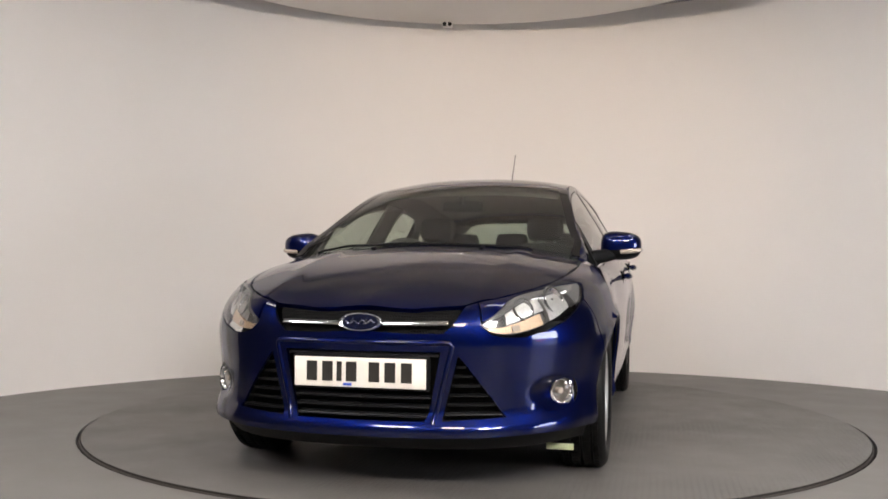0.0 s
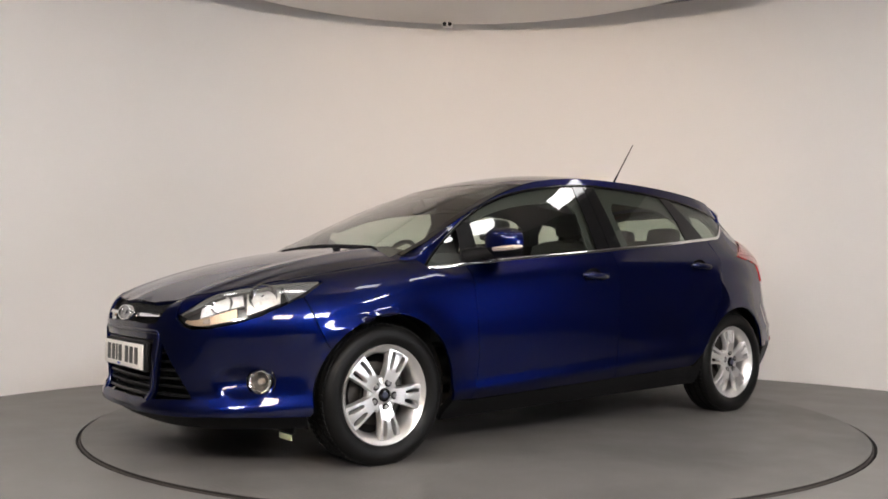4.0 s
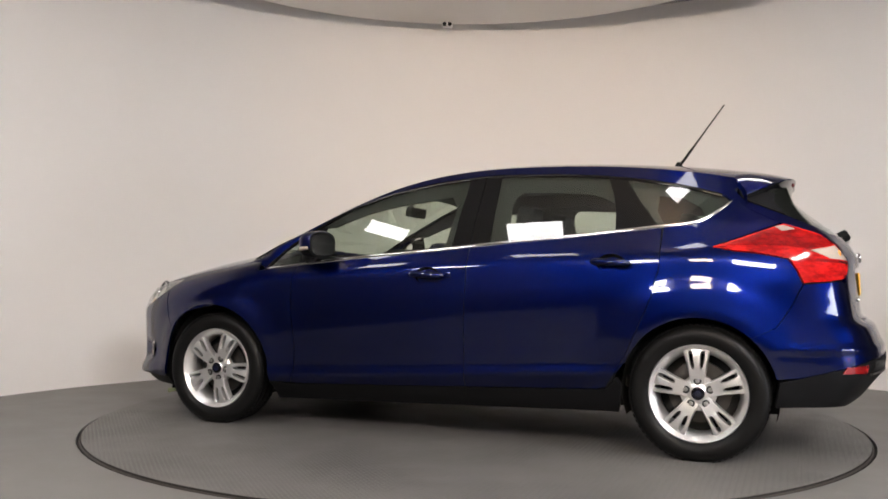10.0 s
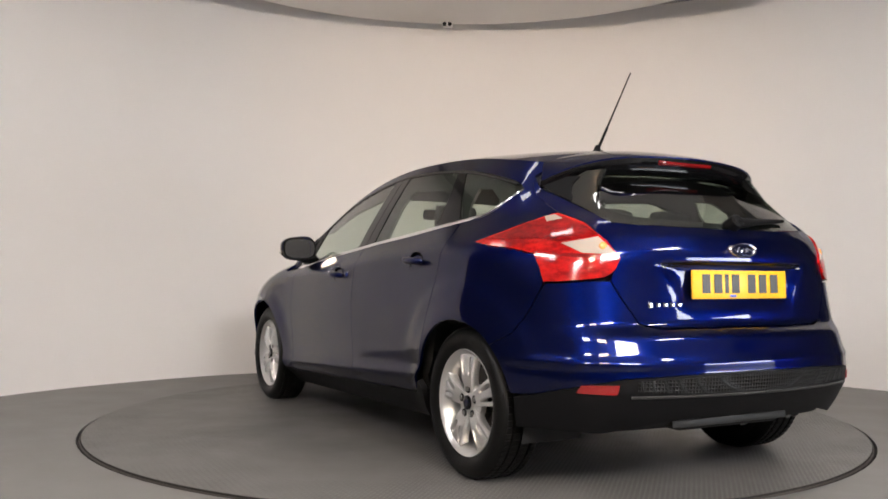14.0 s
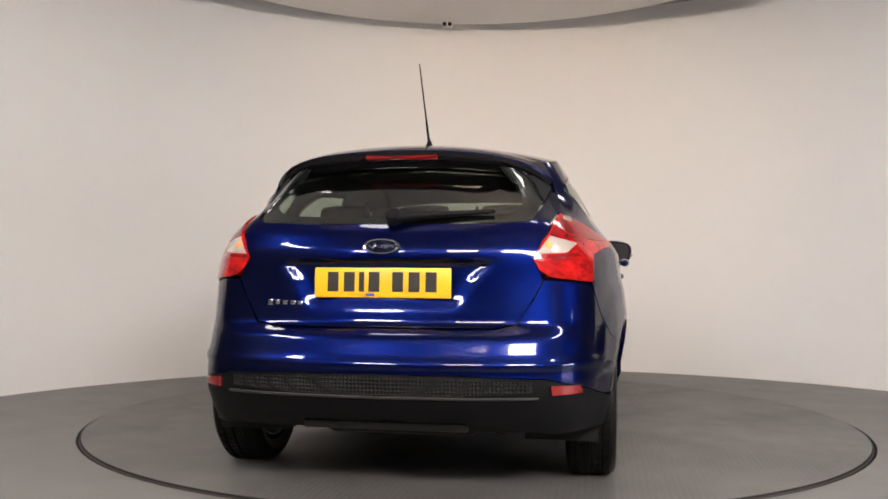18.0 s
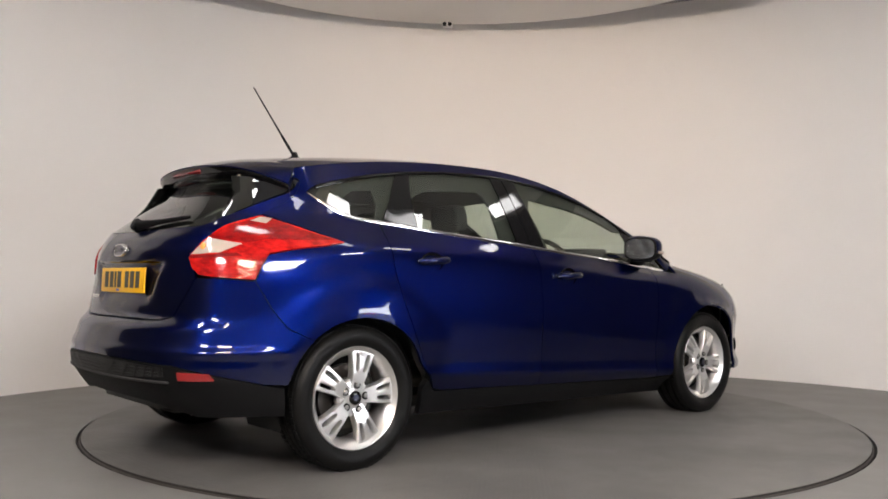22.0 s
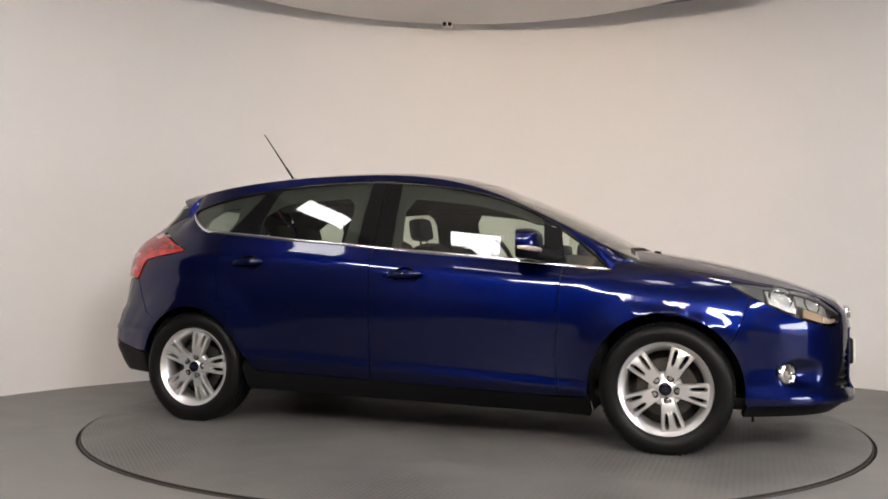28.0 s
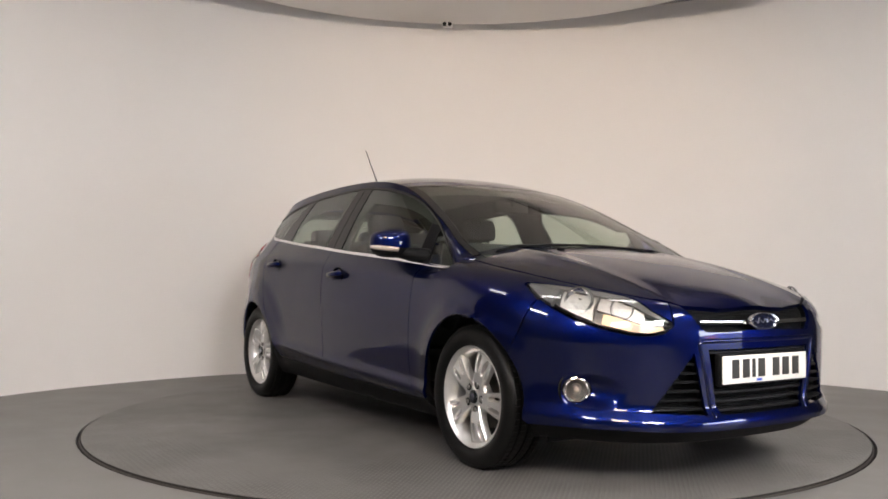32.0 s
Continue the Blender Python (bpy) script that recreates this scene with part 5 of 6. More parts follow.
            b = lathe_bm([(r * 1.00, 0.006), (r * 1.03, 0.013), (r * 1.10, 0.013), (r * 1.13, 0.004)], n=28)
            bmesh.ops.transform(b, matrix=Matrix.Translation(p) @ n.to_track_quat("Z", "Y").to_matrix().to_4x4(), verts=b.verts)
            part("bowl_rim", flip(b), BEZEL, lamp)
        lens = part("lens", flip(panel_bm(outline, lip=0.008, off=-0.001, dx=0.03, dy=0.02)), LENS, lamp, "clear plastic lens")
        lens.visible_shadow = False


def build_taillamps(car):
    pts = on_flank([(-1.388, 0.982), (-1.48, 1.016), (-1.58, 1.056), (-1.65, 1.083)]) + [RV(0.630, 1.096), RV(0.613, 1.052), RV(0.582, 0.977), RV(0.547, 0.909), RV(0.572, 0.863), RV(0.61, 0.836), RV(0.66, 0.829), RV(0.73, 0.820)]
    pts += on_flank([(-1.774, 0.818), (-1.747, 0.876), (-1.712, 0.927), (-1.60, 0.950), (-1.48, 0.964)])
    clear = [RV(0.700, 0.968), RV(0.605, 0.992), RV(0.588, 0.965), RV(0.560, 0.922), RV(0.665, 0.930)]
    upper = on_flank([(-1.44, 0.993), (-1.50, 1.012), (-1.58, 1.046), (-1.65, 1.073)]) + [RV(0.64, 1.082), RV(0.617, 1.03), RV(0.602, 0.998), RV(0.705, 0.974)] + on_flank([(-1.70, 0.99), (-1.56, 0.988)])
    mid = [RV(0.705, 0.93), RV(0.665, 0.925), RV(0.556, 0.916), RV(0.556, 0.905), RV(0.665, 0.912), RV(0.72, 0.918)]
    for sg in (1, -1):
        flip = (lambda b: b) if sg > 0 else mirror_bm
        lamp = part("tail_lamp", flip(panel_bm(shrink(pts, 0.002), lip=0.03, off=-0.008, dx=0.03, dy=0.02)), RED, car, "bright red wraparound tail lamp with a clear section")
        part("clear_section", flip(panel_bm(clear, lip=0.006, off=-0.0105, dx=0.03, dy=0.02)), CREAM, lamp, "cream-clear reversing lens")
        part("upper_lens", flip(panel_bm(upper, lip=0.004, off=-0.0100, dx=0.03, dy=0.02)), DARK_RED, lamp, "deep red upper lens")
        part("clear_section", flip(panel_bm([(4.60, 1.068), (4.56, 1.086), (4.51, 1.080), (4.525, 1.058)], lip=0.004, off=-0.0115, dx=0.03, dy=0.02)), CREAM, lamp)
        c = RV(0.60, 0.955)
        p = skin(np.array([c[0]]), np.array([c[1]]), -0.011)[0]
        b = lathe_bm([(0.0, 0.003), (0.013, 0.002), (0.016, 0.0), (0.016, -0.004), (0, -0.004)], n=16)
        bmesh.ops.transform(b, matrix=Matrix.Translation(p) @ Vector((-0.93, 0.3, 0.2)).to_track_quat("Z", "Y").to_matrix().to_4x4(), verts=b.verts)
        part("bulb", flip(b), AMBER, lamp)
        part("divider", flip(panel_bm(mid, lip=0.004, off=-0.0105, dx=0.03, dy=0.02)), RED_BRIGHT, lamp)


def plate(car, u, z, tilt, back, m, label):
    """Number plate: sheet, and dark bars in place of its characters."""
    p = part("number_plate", box_bm(0.008, 0.520, 0.111, (0, 0, 0), 0.003), m, car, label)
    p.matrix_basis = pose(u, 0, z, 0, tilt, 180 if back else 0)
    for y in (-0.188, -0.125, -0.078, -0.030, 0.060, 0.122, 0.186):
        w = 0.020 if abs(y + 0.078) < 0.001 else 0.042
        part("character_bar", box_bm(0.002, w, 0.074, (0.0048, y, 0.003)), INK, p, smooth=False)
    part("dealer_mark", box_bm(0.002, 0.034, 0.010, (0.0048, -0.045, -0.045)), BLUE_DECAL, p, smooth=False)
    return p


def oval_badge(car, u, y, z, tilt, back, size=1.0):
    b = lathe_bm([(0.0, 0.006), (0.80, 0.006), (0.86, 0.011), (0.95, 0.012), (1.0, 0.006), (1.0, -0.006), (0.0, -0.006)], n=48)
    bmesh.ops.transform(b, matrix=Matrix.Rotation(radians(90), 4, "Y") @ Matrix.Diagonal((0.036, 0.088, 1.0, 1)), verts=b.verts)
    o = part("badge", b, CHROME, car, "oval chrome badge with a dark blue field")
    o.matrix_basis = pose(u, y, z, 0, tilt, 180 if back else 0)
    f = lathe_bm([(0.0, 0.0075), (0.80, 0.0072), (0.80, 0.004), (0.0, 0.004)], n=40)
    bmesh.ops.transform(f, matrix=Matrix.Rotation(radians(90), 4, "Y") @ Matrix.Diagonal((0.036, 0.088, 1.0, 1)), verts=f.verts)
    part("badge_field", f, BADGE_BLUE, o, "dark blue oval")
    wave = [(0.0076, y, (0.007 - 0.05 * abs(y)) * math.sin(y * 190) + 0.03 * y) for y in np.linspace(-0.058, 0.058, 40)]
    part("badge_stroke", tube_bm(wave, 0.0020, 6), CHROME, o)
    for yy in (-0.036, 0.020):
        part("badge_stroke", tube_bm([(0.0076, yy - 0.006, -0.010), (0.0076, yy, 0.0), (0.0076, yy + 0.007, 0.013)], 0.0024, 6), CHROME, o)
    o.matrix_basis = o.matrix_basis @ Matrix.Diagonal((1, size, size, 1))
    return o


def on_skin(c, off=0.0):
    return skin(np.array([c[0]]), np.array([c[1]]), off)[0]


def build_front_details(car):
    # upper grille: recessed panel, chrome bar, honeycomb
    up = [(0, 0.612), FV(0.2, 0.612), FV(0.325, 0.614), FV(0.355, 0.655), FV(0.372, 0.694), (0.38, seam_w(0.38)), (0.2, seam_w(0.2)), (0.0, seam_w(0.0))]
    part("upper_grille", panel_bm(up, both=True, lip=0.0, off=0.035, dx=0.03, dy=0.02), MESH, car, "black honeycomb upper grille")
    for z, w, m in ((0.659, 0.012, CHROME),):
        bar = [FV(v, z + 0.004 * (v / 0.33) ** 2) for v in np.linspace(0.002, 0.332, 20)]
        b = strip_bm(bar, w, proud=-0.004, deep=0.02)
        o = joined(b, mirror_bm(b))
        bmesh.ops.remove_doubles(o, verts=o.verts, dist=0.003)
        part("grille_bar", o, m, car, "chrome grille bar" if m is CHROME else "")
    p = on_skin((0.0, 0.66))
    oval_badge(car, p[0] + 0.010, 0, 0.663, -10, False)
    # lower grille
    lg = [(0, 0.562), FV(0.13, 0.562), FV(0.312, 0.562), FV(0.27, 0.33), FV(0.255, 0.292), FV(0.13, 0.290), (0, 0.290)]
    part("lower_grille", panel_bm(lg, both=True, lip=0, off=0.045, dx=0.03, dy=0.02), MESH, car, "black honeycomb lower grille")
    for z in (0.318, 0.352, 0.386, 0.544):
        bar = [FV(v, z) for v in np.linspace(0.002, 0.254 + (z - 0.3) * 0.19, 16)]
        b = strip_bm(bar, 0.011, proud=-0.008, deep=0.04)
        part("grille_slat", joined(b, mirror_bm(b)), SLAT, car)
    rib = [FV(v, 0.590) for v in np.linspace(0.0, 0.330, 16)] + [FV(0.343, 0.586), FV(0.348, 0.576), FV(0.345, 0.560)]
    rib += [FV(0.345 - 0.064 * t, 0.560 - 0.270 * t) for t in np.linspace(0.12, 1, 9)]
    b = tube_bm([tuple(on_skin(c, 0.004)) for c in rib], 0.010, 10)
    part("grille_surround", joined(b, mirror_bm(b)), PAINT, car)
    fr = on_skin((0.0, 0.475))
    part("plate_plinth", box_bm(0.03, 0.54, 0.13, (fr[0] - 0.010, 0, 0.475), 0.01), BLACK, car)
    plate(car, fr[0] + 0.010, 0.475, 0, False, WHITE_PLATE, "white front number plate")
    # side intakes with slats
    it = [FV(0.374, 0.555), FV(0.308, 0.294), FV(0.555, 0.308)]
    sides("side_intake", panel_bm(it, lip=0, off=0.045, dx=0.03, dy=0.02), MESH, car, "black honeycomb side intake")
    for z in (0.325, 0.360, 0.395, 0.430, 0.465, 0.500):
        v0 = 0.314 + (z - 0.302) / 0.243 * 0.058
        v1 = 0.54 - (z - 0.315) / 0.23 * 0.168
        bar = [FV(v, z) for v in np.linspace(v0 + 0.004, v1 - 0.004, 8)]
        sides("intake_slat", strip_bm(bar, 0.007, proud=-0.010, deep=0.04), SLAT, car)
    # fog lamps in chrome rings
    fs, fz = FV(0.715, 0.393)
    p = on_skin((fs, fz), -0.008)
    n = Vector((0.80, 0.58, 0.0)).normalized()
    m = Matrix.Translation(p) @ n.to_track_quat("Z", "Y").to_matrix().to_4x4()
    for sg in (1, -1):
        flip = (lambda b: b) if sg > 0 else mirror_bm

        def put(prof, seg=28, scale=(1, 1)):
            b = lathe_bm(prof, n=seg)
            bmesh.ops.transform(b, matrix=m @ Matrix.Diagonal((1.16 * scale[0], 1.16 * scale[1], 1, 1)), verts=b.verts)
            return flip(b)
        lamp = part("fog_lamp", put([(0.049, -0.006), (0.045, 0.004), (0.040, 0.006), (0.036, 0.002), (0.033, -0.012)]), CHROME, car, "round fog lamp in a chrome ring")
        part("bowl", put([(0.034, -0.010), (0.020, -0.030), (0.0, -0.034)]), FOG_BOWL, lamp)
        part("bulb", put([(0.0, -0.005), (0.010, -0.008), (0.012, -0.03), (0, -0.03)], 12), CREAM, lamp)
        lens = part("lens", put([(0.0, 0.000), (0.020, -0.001), (0.034, -0.004)], 24), LENS, lamp)
        lens.visible_shadow = False
        part("housing", put([(0.064, -0.004), (0.058, -0.006), (0.050, -0.016), (0.046, -0.045), (0.0, -0.045)], 24), GLOSS_BLACK, lamp)
    # washer nozzles on the bonnet
    for v in (0.27, -0.27):
        b = box_bm(0.035, 0.022, 0.012, (0, 0, 0), 0.004)
        o = part("washer_nozzle", b, BLACK, car)
        o.matrix_basis = pose(1.235, v, float(bonnet_z(np.array(1.235), np.array(v))) + 0.004, 0, 8, 0)
    # flaps before the front wheels
    for sg in (1, -1):
        part("wheel_deflector", box_bm(0.012, 0.15, 0.045, (1.715, sg * 0.665, 0.185), 0.004), BLACK, car)
    part("deflector_tag", box_bm(0.006, 0.11, 0.026, (1.735, 0.70, 0.150), 0.002), GREEN_TAG, car, "pale green plastic tag before the wheel")
    # windscreen wipers
    def screen_pt(v, lift):
        us = np.linspace(1.22, 1.0, 60)
        q = top_skin(us, v / np.interp(us, RAIL_U, RAIL_V))
        k = int(np.argmax(q[:, 2] - bonnet_z(us, np.full(60, v)) > 0.001 + lift))
        return (q[k, 0], v, q[k, 2] + 0.003)
    for v0, v1, up in ((0.50, -0.06, 0.0), (-0.02, -0.60, 0.004)):
        w = part("wiper", tube_bm([screen_pt(v, up) for v in np.linspace(v0, v1, 9)], [0.007, 0.006, 0.005, 0.005, 0.0045, 0.0045, 0.0045, 0.004, 0.004]), BLACK, car)
        part("wiper_blade", tube_bm([screen_pt(v, up + 0.004) for v in np.linspace(v0 + 0.2 * (v1 - v0), v1 + 0.02, 8)], 0.004, 6), RUBBER, w)


def build_rear_details(car):
    p = on_skin((LEN, 0.812))
    q0, q1 = on_skin((LEN, 0.865)), on_skin((LEN, 0.760))
    tilt = math.degrees(math.atan2(q0[0] - q1[0], 0.105))
    plate(car, p[0] - 0.010, 0.812, -tilt, True, YELLOW_PLATE, "yellow rear number plate")
    b = on_skin((LEN, 0.946))
    oval_badge(car, b[0] - 0.006, 0, 0.946, -6, True, 0.82)
    # black strip standing in for the shade along the plate recess's top edge
    centre_line = [RV(v, 0.893 - 0.010 * (v / 0.40) ** 2) for v in np.linspace(0.002, 0.385, 24)]
    g = strip_bm(centre_line, 0.016, proud=0.001, deep=0.02)
    part("recess_shade_strip", joined(g, mirror_bm(g)), GLOSS_BLACK, car)
    # model lettering as plain bars
    for i, v in enumerate((0.445, 0.412, 0.381, 0.350, 0.319)):
        c = on_skin(RV(v, 0.735), -0.002)
        o = part("model_letter", box_bm(0.003, 0.019, 0.014 if i else 0.022, (0, 0, 0), 0.001), CHROME, car)
        o.matrix_basis = pose(c[0], c[1], c[2], 0, -4, 180 - 6)
    # rear wiper
    a = on_skin(RV(0.02, 1.060), -0.040)
    a = (a[0], -0.03, a[2])
    e = on_skin(RV(0.40, 1.085), -0.022)
    pts = [(a[0] + (e[0] - a[0]) * t, a[1] + (-e[1] - a[1]) * t, a[2] + (e[2] - a[2]) * t) for t in np.linspace(0, 1, 7)]
    w = part("rear_wiper", tube_bm(pts, [0.024, 0.021, 0.015, 0.012, 0.011, 0.010, 0.007], 10), BLACK, car, "parked black rear wiper")
    part("wiper_pivot", lathe_bm([(0.0, 0.026), (0.022, 0.026), (0.030, 0.018), (0.032, -0.04), (0, -0.04)], n=20), BLACK, w).matrix_basis = pose(a[0] + 0.006, a[1], a[2], 0, -60, 0)
    # exhaust
    b = lathe_bm([(0.024, 0.0), (0.030, 0.0), (0.030, 0.26), (0.0, 0.26), (0.0, 0.2), (0.024, 0.2)], n=20)
    o = part("exhaust_pipe", b, ALLOY_DARK, car)
    o.matrix_basis = pose(-1.89, -0.43, 0.268, 0, 90, 0) @ pose(0, 0, 0, 12, 0, 0)
    part("tow_panel", box_bm(0.05, 0.63, 0.030, (-1.96, 0.0, 0.276), 0.006), GREY_PLASTIC, car)
    part("rear_silencer", box_bm(0.30, 0.60, 0.13, (-1.80, -0.05, 0.30), 0.04), DARK, car)
    # aerial
    r = Vector((-1.140, 0, 1.444))
    b = lathe_bm([(0.030, 0.0), (0.026, 0.006), (0.014, 0.018), (0.010, 0.03), (0.006, 0.04), (0, 0.04)], n=20)
    o = part("aerial", b, BLACK, car, "thin black rod aerial")
    o.matrix_basis = Matrix.Translation(r) @ Matrix.Diagonal((1.5, 1, 1, 1))
    tip = Vector((-1.384, 0, 1.779)) - r
    tip.x /= 1.5
    d = [tip * t + Vector((0, 0, 0.01)) for t in (0.03, 0.3, 0.32, 0.6, 1.0)]
    part("aerial_rod", tube_bm(d, [0.006, 0.0055, 0.004, 0.0032, 0.0026], 8), BLACK, o)


def build_side_details(car):
    # door handles with dark pockets
    for u, z in ((0.005, 0.845), (-0.935, 0.908)):
        c = S(u, z)
        p = on_skin(c)
        for sg in (1, -1):
            flip = (lambda b: b) if sg > 0 else mirror_bm
            centre_line = [(p[0] + 0.090 - 0.18 * t, p[1] + 0.014 + 0.024 * math.sin(math.pi * t) ** 0.6, p[2] + 0.006 - 0.010 * t) for t in np.linspace(0, 1, 13)]
            b = tube_bm(centre_line, [0.009, 0.015, 0.017, 0.017, 0.017, 0.017, 0.017, 0.017, 0.017, 0.017, 0.017, 0.015, 0.009], 12)
            door = DOORS["front" if u > -0.5 else "rear"][0 if sg > 0 else 1]
            part("door_handle", flip(b), PAINT, door, "body-coloured pull handle")
            cup = lathe_bm([(0.0, -0.012), (0.6, -0.010), (0.92, -0.001), (1.0, 0.0015), (1.0, -0.004)], n=32)
            bmesh.ops.transform(cup, matrix=Matrix.Translation((p[0], p[1] + 0.003, p[2] - 0.004)) @ Matrix.Rotation(radians(-90), 4, "X") @ Matrix.Diagonal((0.066, 0.046, 1, 1)), verts=cup.verts)
            part("handle_cup", flip(cup), GLOSS_BLACK, door)
            if u > -0.5:
                part("key_cover", flip(box_bm(0.030, 0.012, 0.030, (p[0] - 0.112, p[1] + 0.004, p[2]), 0.005)), PAINT, door)
    # door mirrors
    for sg in (1, -1):
        flip = (lambda b: b) if sg > 0 else mirror_bm
        b = bmesh.new()
        bmesh.ops.create_uvsphere(b, u_segments=32, v_segments=20, radius=1)
        for v in b.verts:
            x, y, z = v.co
            k = 3.0
            r = (abs(x) ** k + abs(y) ** k + abs(z) ** k) ** (1 / k)
            x, y, z = x / r, y / r, z / r
            xr = x * (1.0 if x > 0 else 0.55)
            v.co = (0.640 + 0.096 * xr * (1 - 0.20 * max(0, y)), 0.897 + 0.105 * y, 1.005 + (0.074 - 0.014 * y * (z > 0)) * z + 0.004 * y)
        bmesh.ops.bisect_plane(b, geom=list(b.verts) + list(b.edges) + list(b.faces), plane_co=(0.606, 0.9, 1.0), plane_no=(-0.97, 0.22, 0), clear_outer=True)
        low = b.copy()
        bmesh.ops.bisect_plane(b, geom=list(b.verts) + list(b.edges) + list(b.faces), plane_co=(0, 0, 0.980), plane_no=(0, 0, -1), clear_outer=True)
        bmesh.ops.bisect_plane(low, geom=list(low.verts) + list(low.edges) + list(low.faces), plane_co=(0, 0, 0.980), plane_no=(0, 0, 1), clear_outer=True)
        for q in (b, low):
            bmesh.ops.recalc_face_normals(q, faces=q.faces)
        mirror = part("door_mirror", flip(b), PAINT, car, "blue door mirror with a clear side repeater")
        part("mirror_base", flip(low), BLACK, mirror)
        part("mirror_arm", flip(tube_bm([(0.785, 0.742, 0.935), (0.745, 0.79, 0.945), (0.690, 0.86, 0.958)], [0.040, 0.037, 0.030], 14)), BLACK, mirror)
        rep = tube_bm([(0.728, 0.895, 0.972), (0.720, 0.945, 0.975), (0.690, 0.988, 0.980), (0.640, 1.001, 0.984)], [0.012, 0.013, 0.013, 0.008], 8)
        part("side_repeater", flip(rep), CREAM, mirror, "clear side repeater")
        turn = Matrix.Translation((0.609, 0.897, 1.004)) @ Matrix.Rotation(radians(-12.8), 4, "Z") @ Matrix.Rotation(radians(-90), 4, "Y")
        for nm, kx, ky, h, m2, lb in (("mirror_rim", 0.066, 0.099, 0.000, BLACK, ""), ("mirror_glass", 0.057, 0.089, 0.003, CHROME, "mirror glass")):
            gl = bmesh.new()
            ring = [(kx * math.copysign(abs(math.cos(q)) ** 0.6, math.cos(q)), ky * math.copysign(abs(math.sin(q)) ** 0.6, math.sin(q))) for q in np.linspace(0, 2 * math.pi, 33)[:-1]]
            lo, hi = [gl.verts.new((x, y, h - 0.008)) for x, y in ring], [gl.verts.new((x, y, h)) for x, y in ring]
            gl.faces.new(hi)
            for i in range(32):
                gl.faces.new((lo[i], lo[(i + 1) % 32], hi[(i + 1) % 32], hi[i]))
            bmesh.ops.transform(gl, matrix=turn, verts=gl.verts)
            bmesh.ops.recalc_face_normals(gl, faces=gl.faces)
            part(nm, flip(gl), m2, mirror, lb)


# ---- cabin ----
def cushion_bm(sx, sy, sz, at, rot=(0, 0, 0), puff=0.35):
    b = bmesh.new()
    bmesh.ops.create_cube(b, size=1)
    bmesh.ops.subdivide_edges(b, edges=b.edges, cuts=5, use_grid_fill=True)
    for v in b.verts:
        x, y, z = v.co * 2
        k = 3.5
        r = (abs(x) ** k + abs(y) ** k + abs(z) ** k) ** (1 / k)
        m = max(abs(x), abs(y), abs(z))
        f = 1 - puff + puff * (m / r)
        v.co = Vector((x * f * sx / 2, y * f * sy / 2, z * f * sz / 2))
    bmesh.ops.transform(b, matrix=pose(*at, *rot), verts=b.verts)
    return b


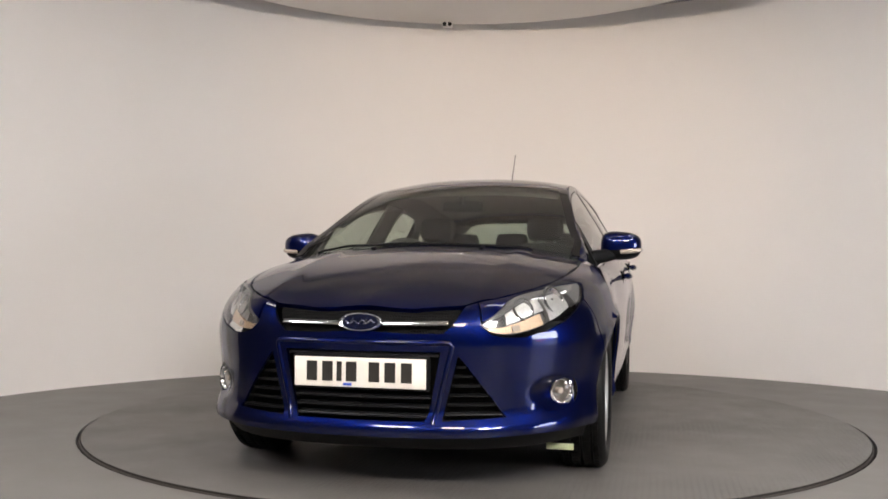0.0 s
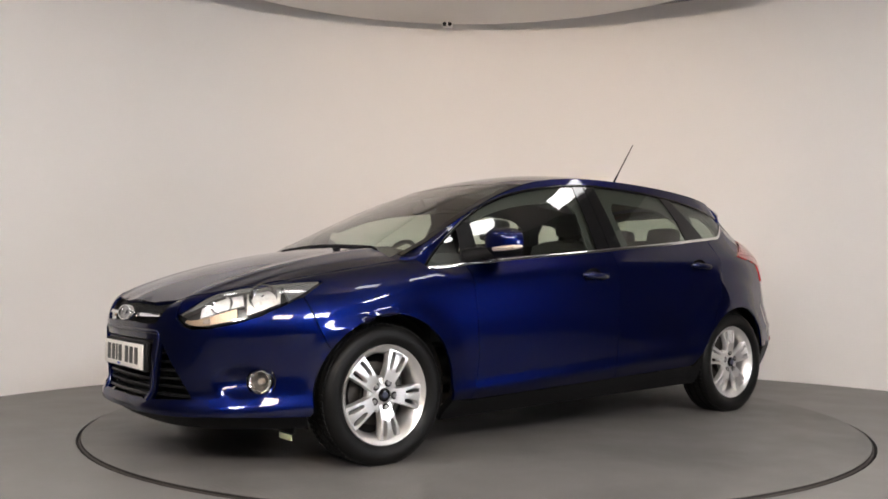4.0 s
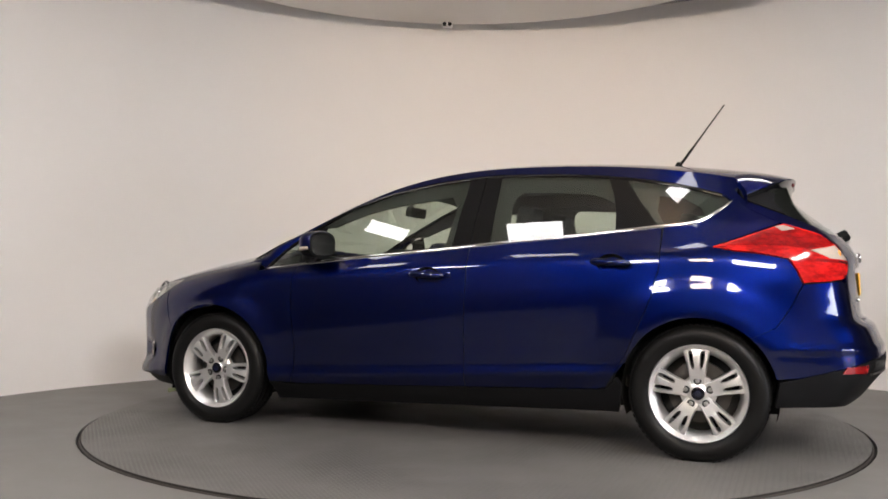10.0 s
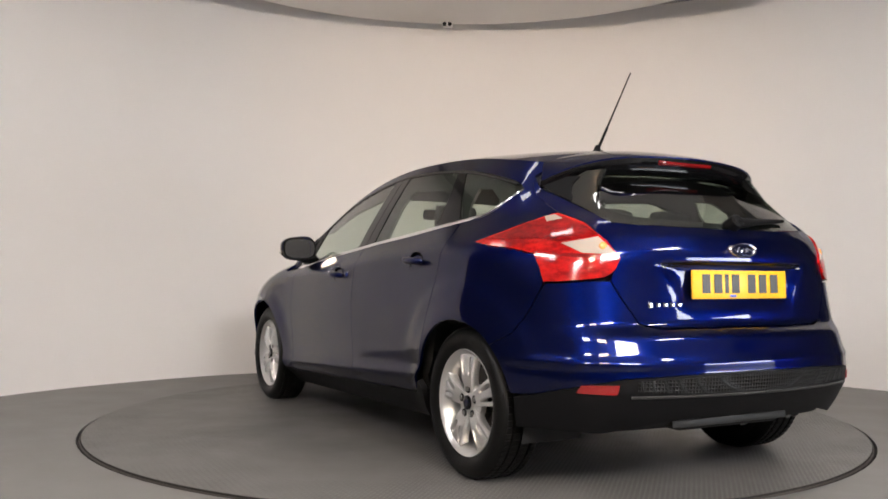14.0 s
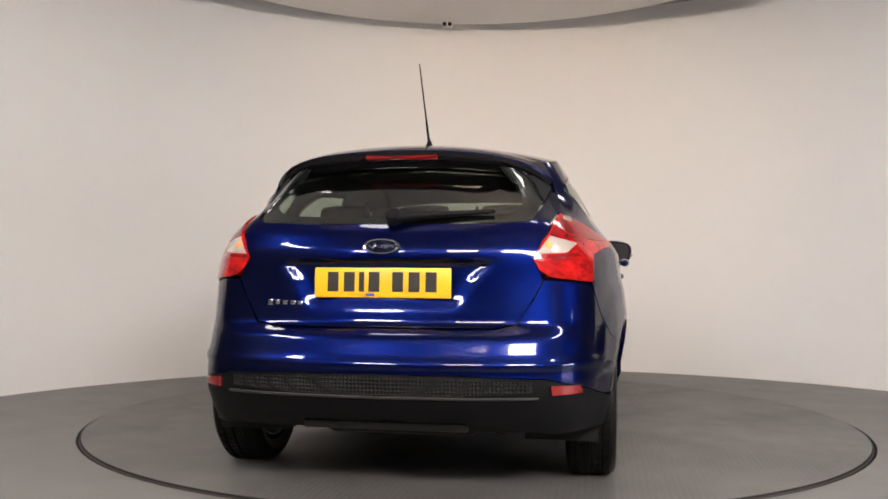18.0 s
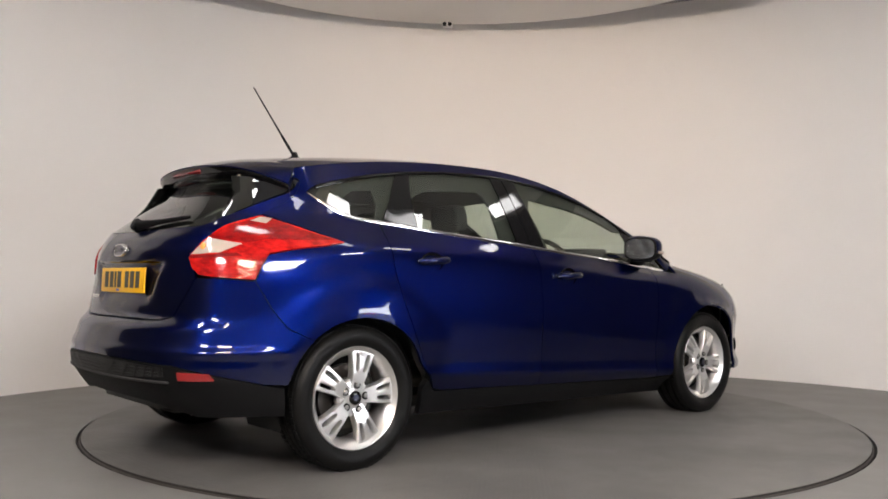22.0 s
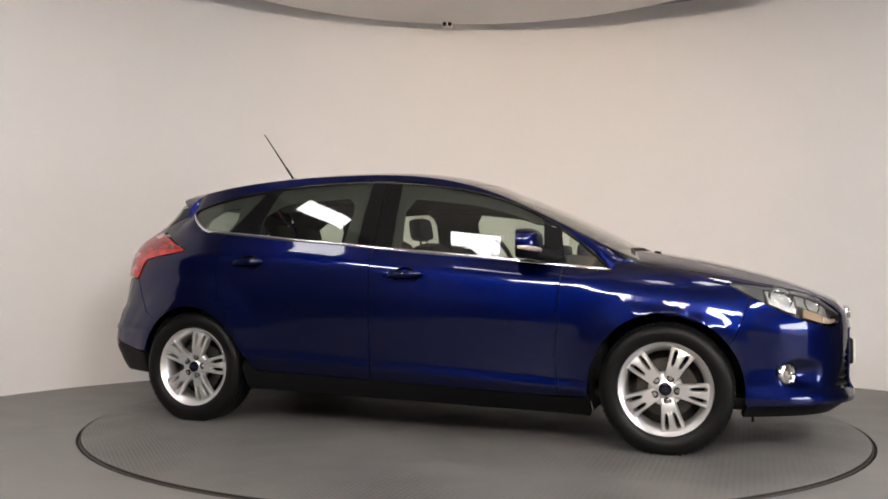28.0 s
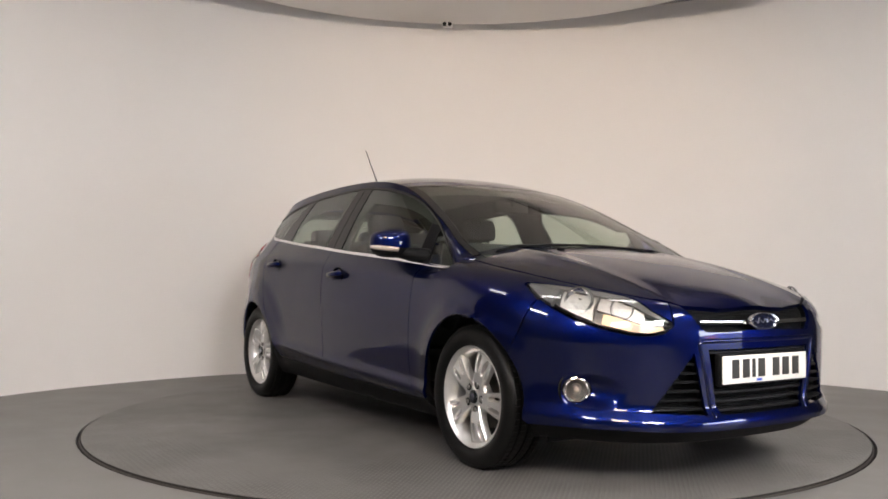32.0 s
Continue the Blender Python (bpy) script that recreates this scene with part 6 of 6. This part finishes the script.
def build_cabin(car):
    part("cabin_floor", box_bm(2.6, 1.4, 0.05, (-0.35, 0, 0.33), 0.02), DARK, car)
    part("bulkhead", box_bm(0.05, 1.4, 0.55, (0.98, 0, 0.60), 0.01), DARK, car)
    for sg in (1, -1):
        seat = part("front_seat", cushion_bm(0.52, 0.50, 0.18, (0.10, sg * 0.36, 0.50), (0, -8, 0)), FABRIC, car, "charcoal cloth front seat")
        part("seat_back", cushion_bm(0.17, 0.50, 0.60, (-0.25, sg * 0.36, 0.765), (0, -16, 0), 0.6), FABRIC, seat)
        part("headrest", cushion_bm(0.10, 0.235, 0.15, (-0.385, sg * 0.363, 1.150), (0, -10, 0), 0.75), FABRIC, seat)
        for y in (-0.06, 0.06):
            part("headrest_post", tube_bm([(-0.35, sg * 0.363 + y, 1.00), (-0.38, sg * 0.363 + y, 1.12)], 0.007, 8), CHROME, seat)
    bench = part("rear_bench", cushion_bm(0.52, 1.26, 0.18, (-0.78, 0, 0.52), (0, -8, 0), 0.2), FABRIC, car, "charcoal cloth rear bench")
    part("bench_back", cushion_bm(0.15, 1.22, 0.62, (-1.10, 0, 0.78), (0, -20, 0), 0.2), FABRIC, bench)
    for y in (-0.38, 0.0, 0.38):
        part("headrest", cushion_bm(0.09, 0.24, 0.13, (-1.235, y, 1.10), (0, -14, 0), 0.7), FABRIC, bench)
    part("parcel_shelf", box_bm(0.50, 1.15, 0.02, (-1.50, 0, 0.985), 0.005), DASH, car)
    dash = bmesh.new()
    prof = [(1.02, 0.93), (0.86, 0.955), (0.66, 0.945), (0.57, 0.90), (0.55, 0.80), (0.62, 0.62), (0.98, 0.55)]
    a = [dash.verts.new((x, -0.68, z)) for x, z in prof]
    c = [dash.verts.new((x, 0.68, z)) for x, z in prof]
    for i in range(len(prof)):
        j = (i + 1) % len(prof)
        dash.faces.new((a[i], a[j], c[j], c[i]))
    dash.faces.new(a[::-1])
    dash.faces.new(c)
    bmesh.ops.recalc_face_normals(dash, faces=dash.faces)
    d = part("dashboard", dash, DASH, car)
    part("binnacle", cushion_bm(0.20, 0.36, 0.10, (0.66, -0.37, 0.965)), DASH, d)
    # steering wheel on the right
    ring = bmesh.new()
    R, r = 0.185, 0.015
    g = []
    for i in range(40):
        A = 2 * math.pi * i / 40
        g.append([ring.verts.new(((r * math.sin(B)), (R + r * math.cos(B)) * math.cos(A), (R + r * math.cos(B)) * math.sin(A))) for B in np.linspace(0, 2 * math.pi, 9)[:-1]])
    for i in range(40):
        for k in range(8):
            ring.faces.new((g[i][k], g[(i + 1) % 40][k], g[(i + 1) % 40][(k + 1) % 8], g[i][(k + 1) % 8]))
    bmesh.ops.recalc_face_normals(ring, faces=ring.faces)
    sw = part("steering_wheel", ring, DASH, car, "black three-spoke steering wheel")
    sw.matrix_basis = pose(0.42, -0.37, 0.885, 0, -24, 0)
    part("steering_hub", cushion_bm(0.05, 0.15, 0.13, (0.01, 0, -0.01)), DASH, sw)
    for aa in (0, 180, 270):
        part("steering_spoke", tube_bm([(0.008, 0, 0), (0.0, 0.18 * math.cos(radians(aa)), 0.18 * math.sin(radians(aa)))], 0.014, 8), DASH, sw)
    # interior mirror
    part("rear_view_mirror", cushion_bm(0.04, 0.24, 0.065, (0.46, 0, 1.235), (0, -12, 0)), BLACK, car)
    part("mirror_stalk", tube_bm([(0.47, 0, 1.25), (0.50, 0, 1.295)], 0.012, 8), BLACK, car)


def build_car():
    car = new("car")
    tagged(car, "deep metallic blue five-door hatchback parked on the turntable", "car")
    build_shell(car)
    build_glazing(car)
    build_inner(car)
    build_wheels(car)
    build_headlamps(car)
    build_taillamps(car)
    build_front_details(car)
    build_rear_details(car)
    build_side_details(car)
    build_cabin(car)
    return car


build_studio()
build_lights()
spot_lamp(0.5, -3.3, (0.42, 2.84, 2.0))
TABLE = turntable()
security_camera()
CAR = build_car()


def motions():
    rows_table, rows_car = [], []
    for t, a in TURN:
        rows_table.append((t, pose(0, 0.0, 0, 0, 0, a)))
        m = pose(0, 0, 0, 0, 0, a) @ pose(-CAR_SHIFT[0], -CAR_SHIFT[1], 0)
        rows_car.append((t, m))
    walk(TABLE, rows_table)
    walk(CAR, rows_car)


motions()
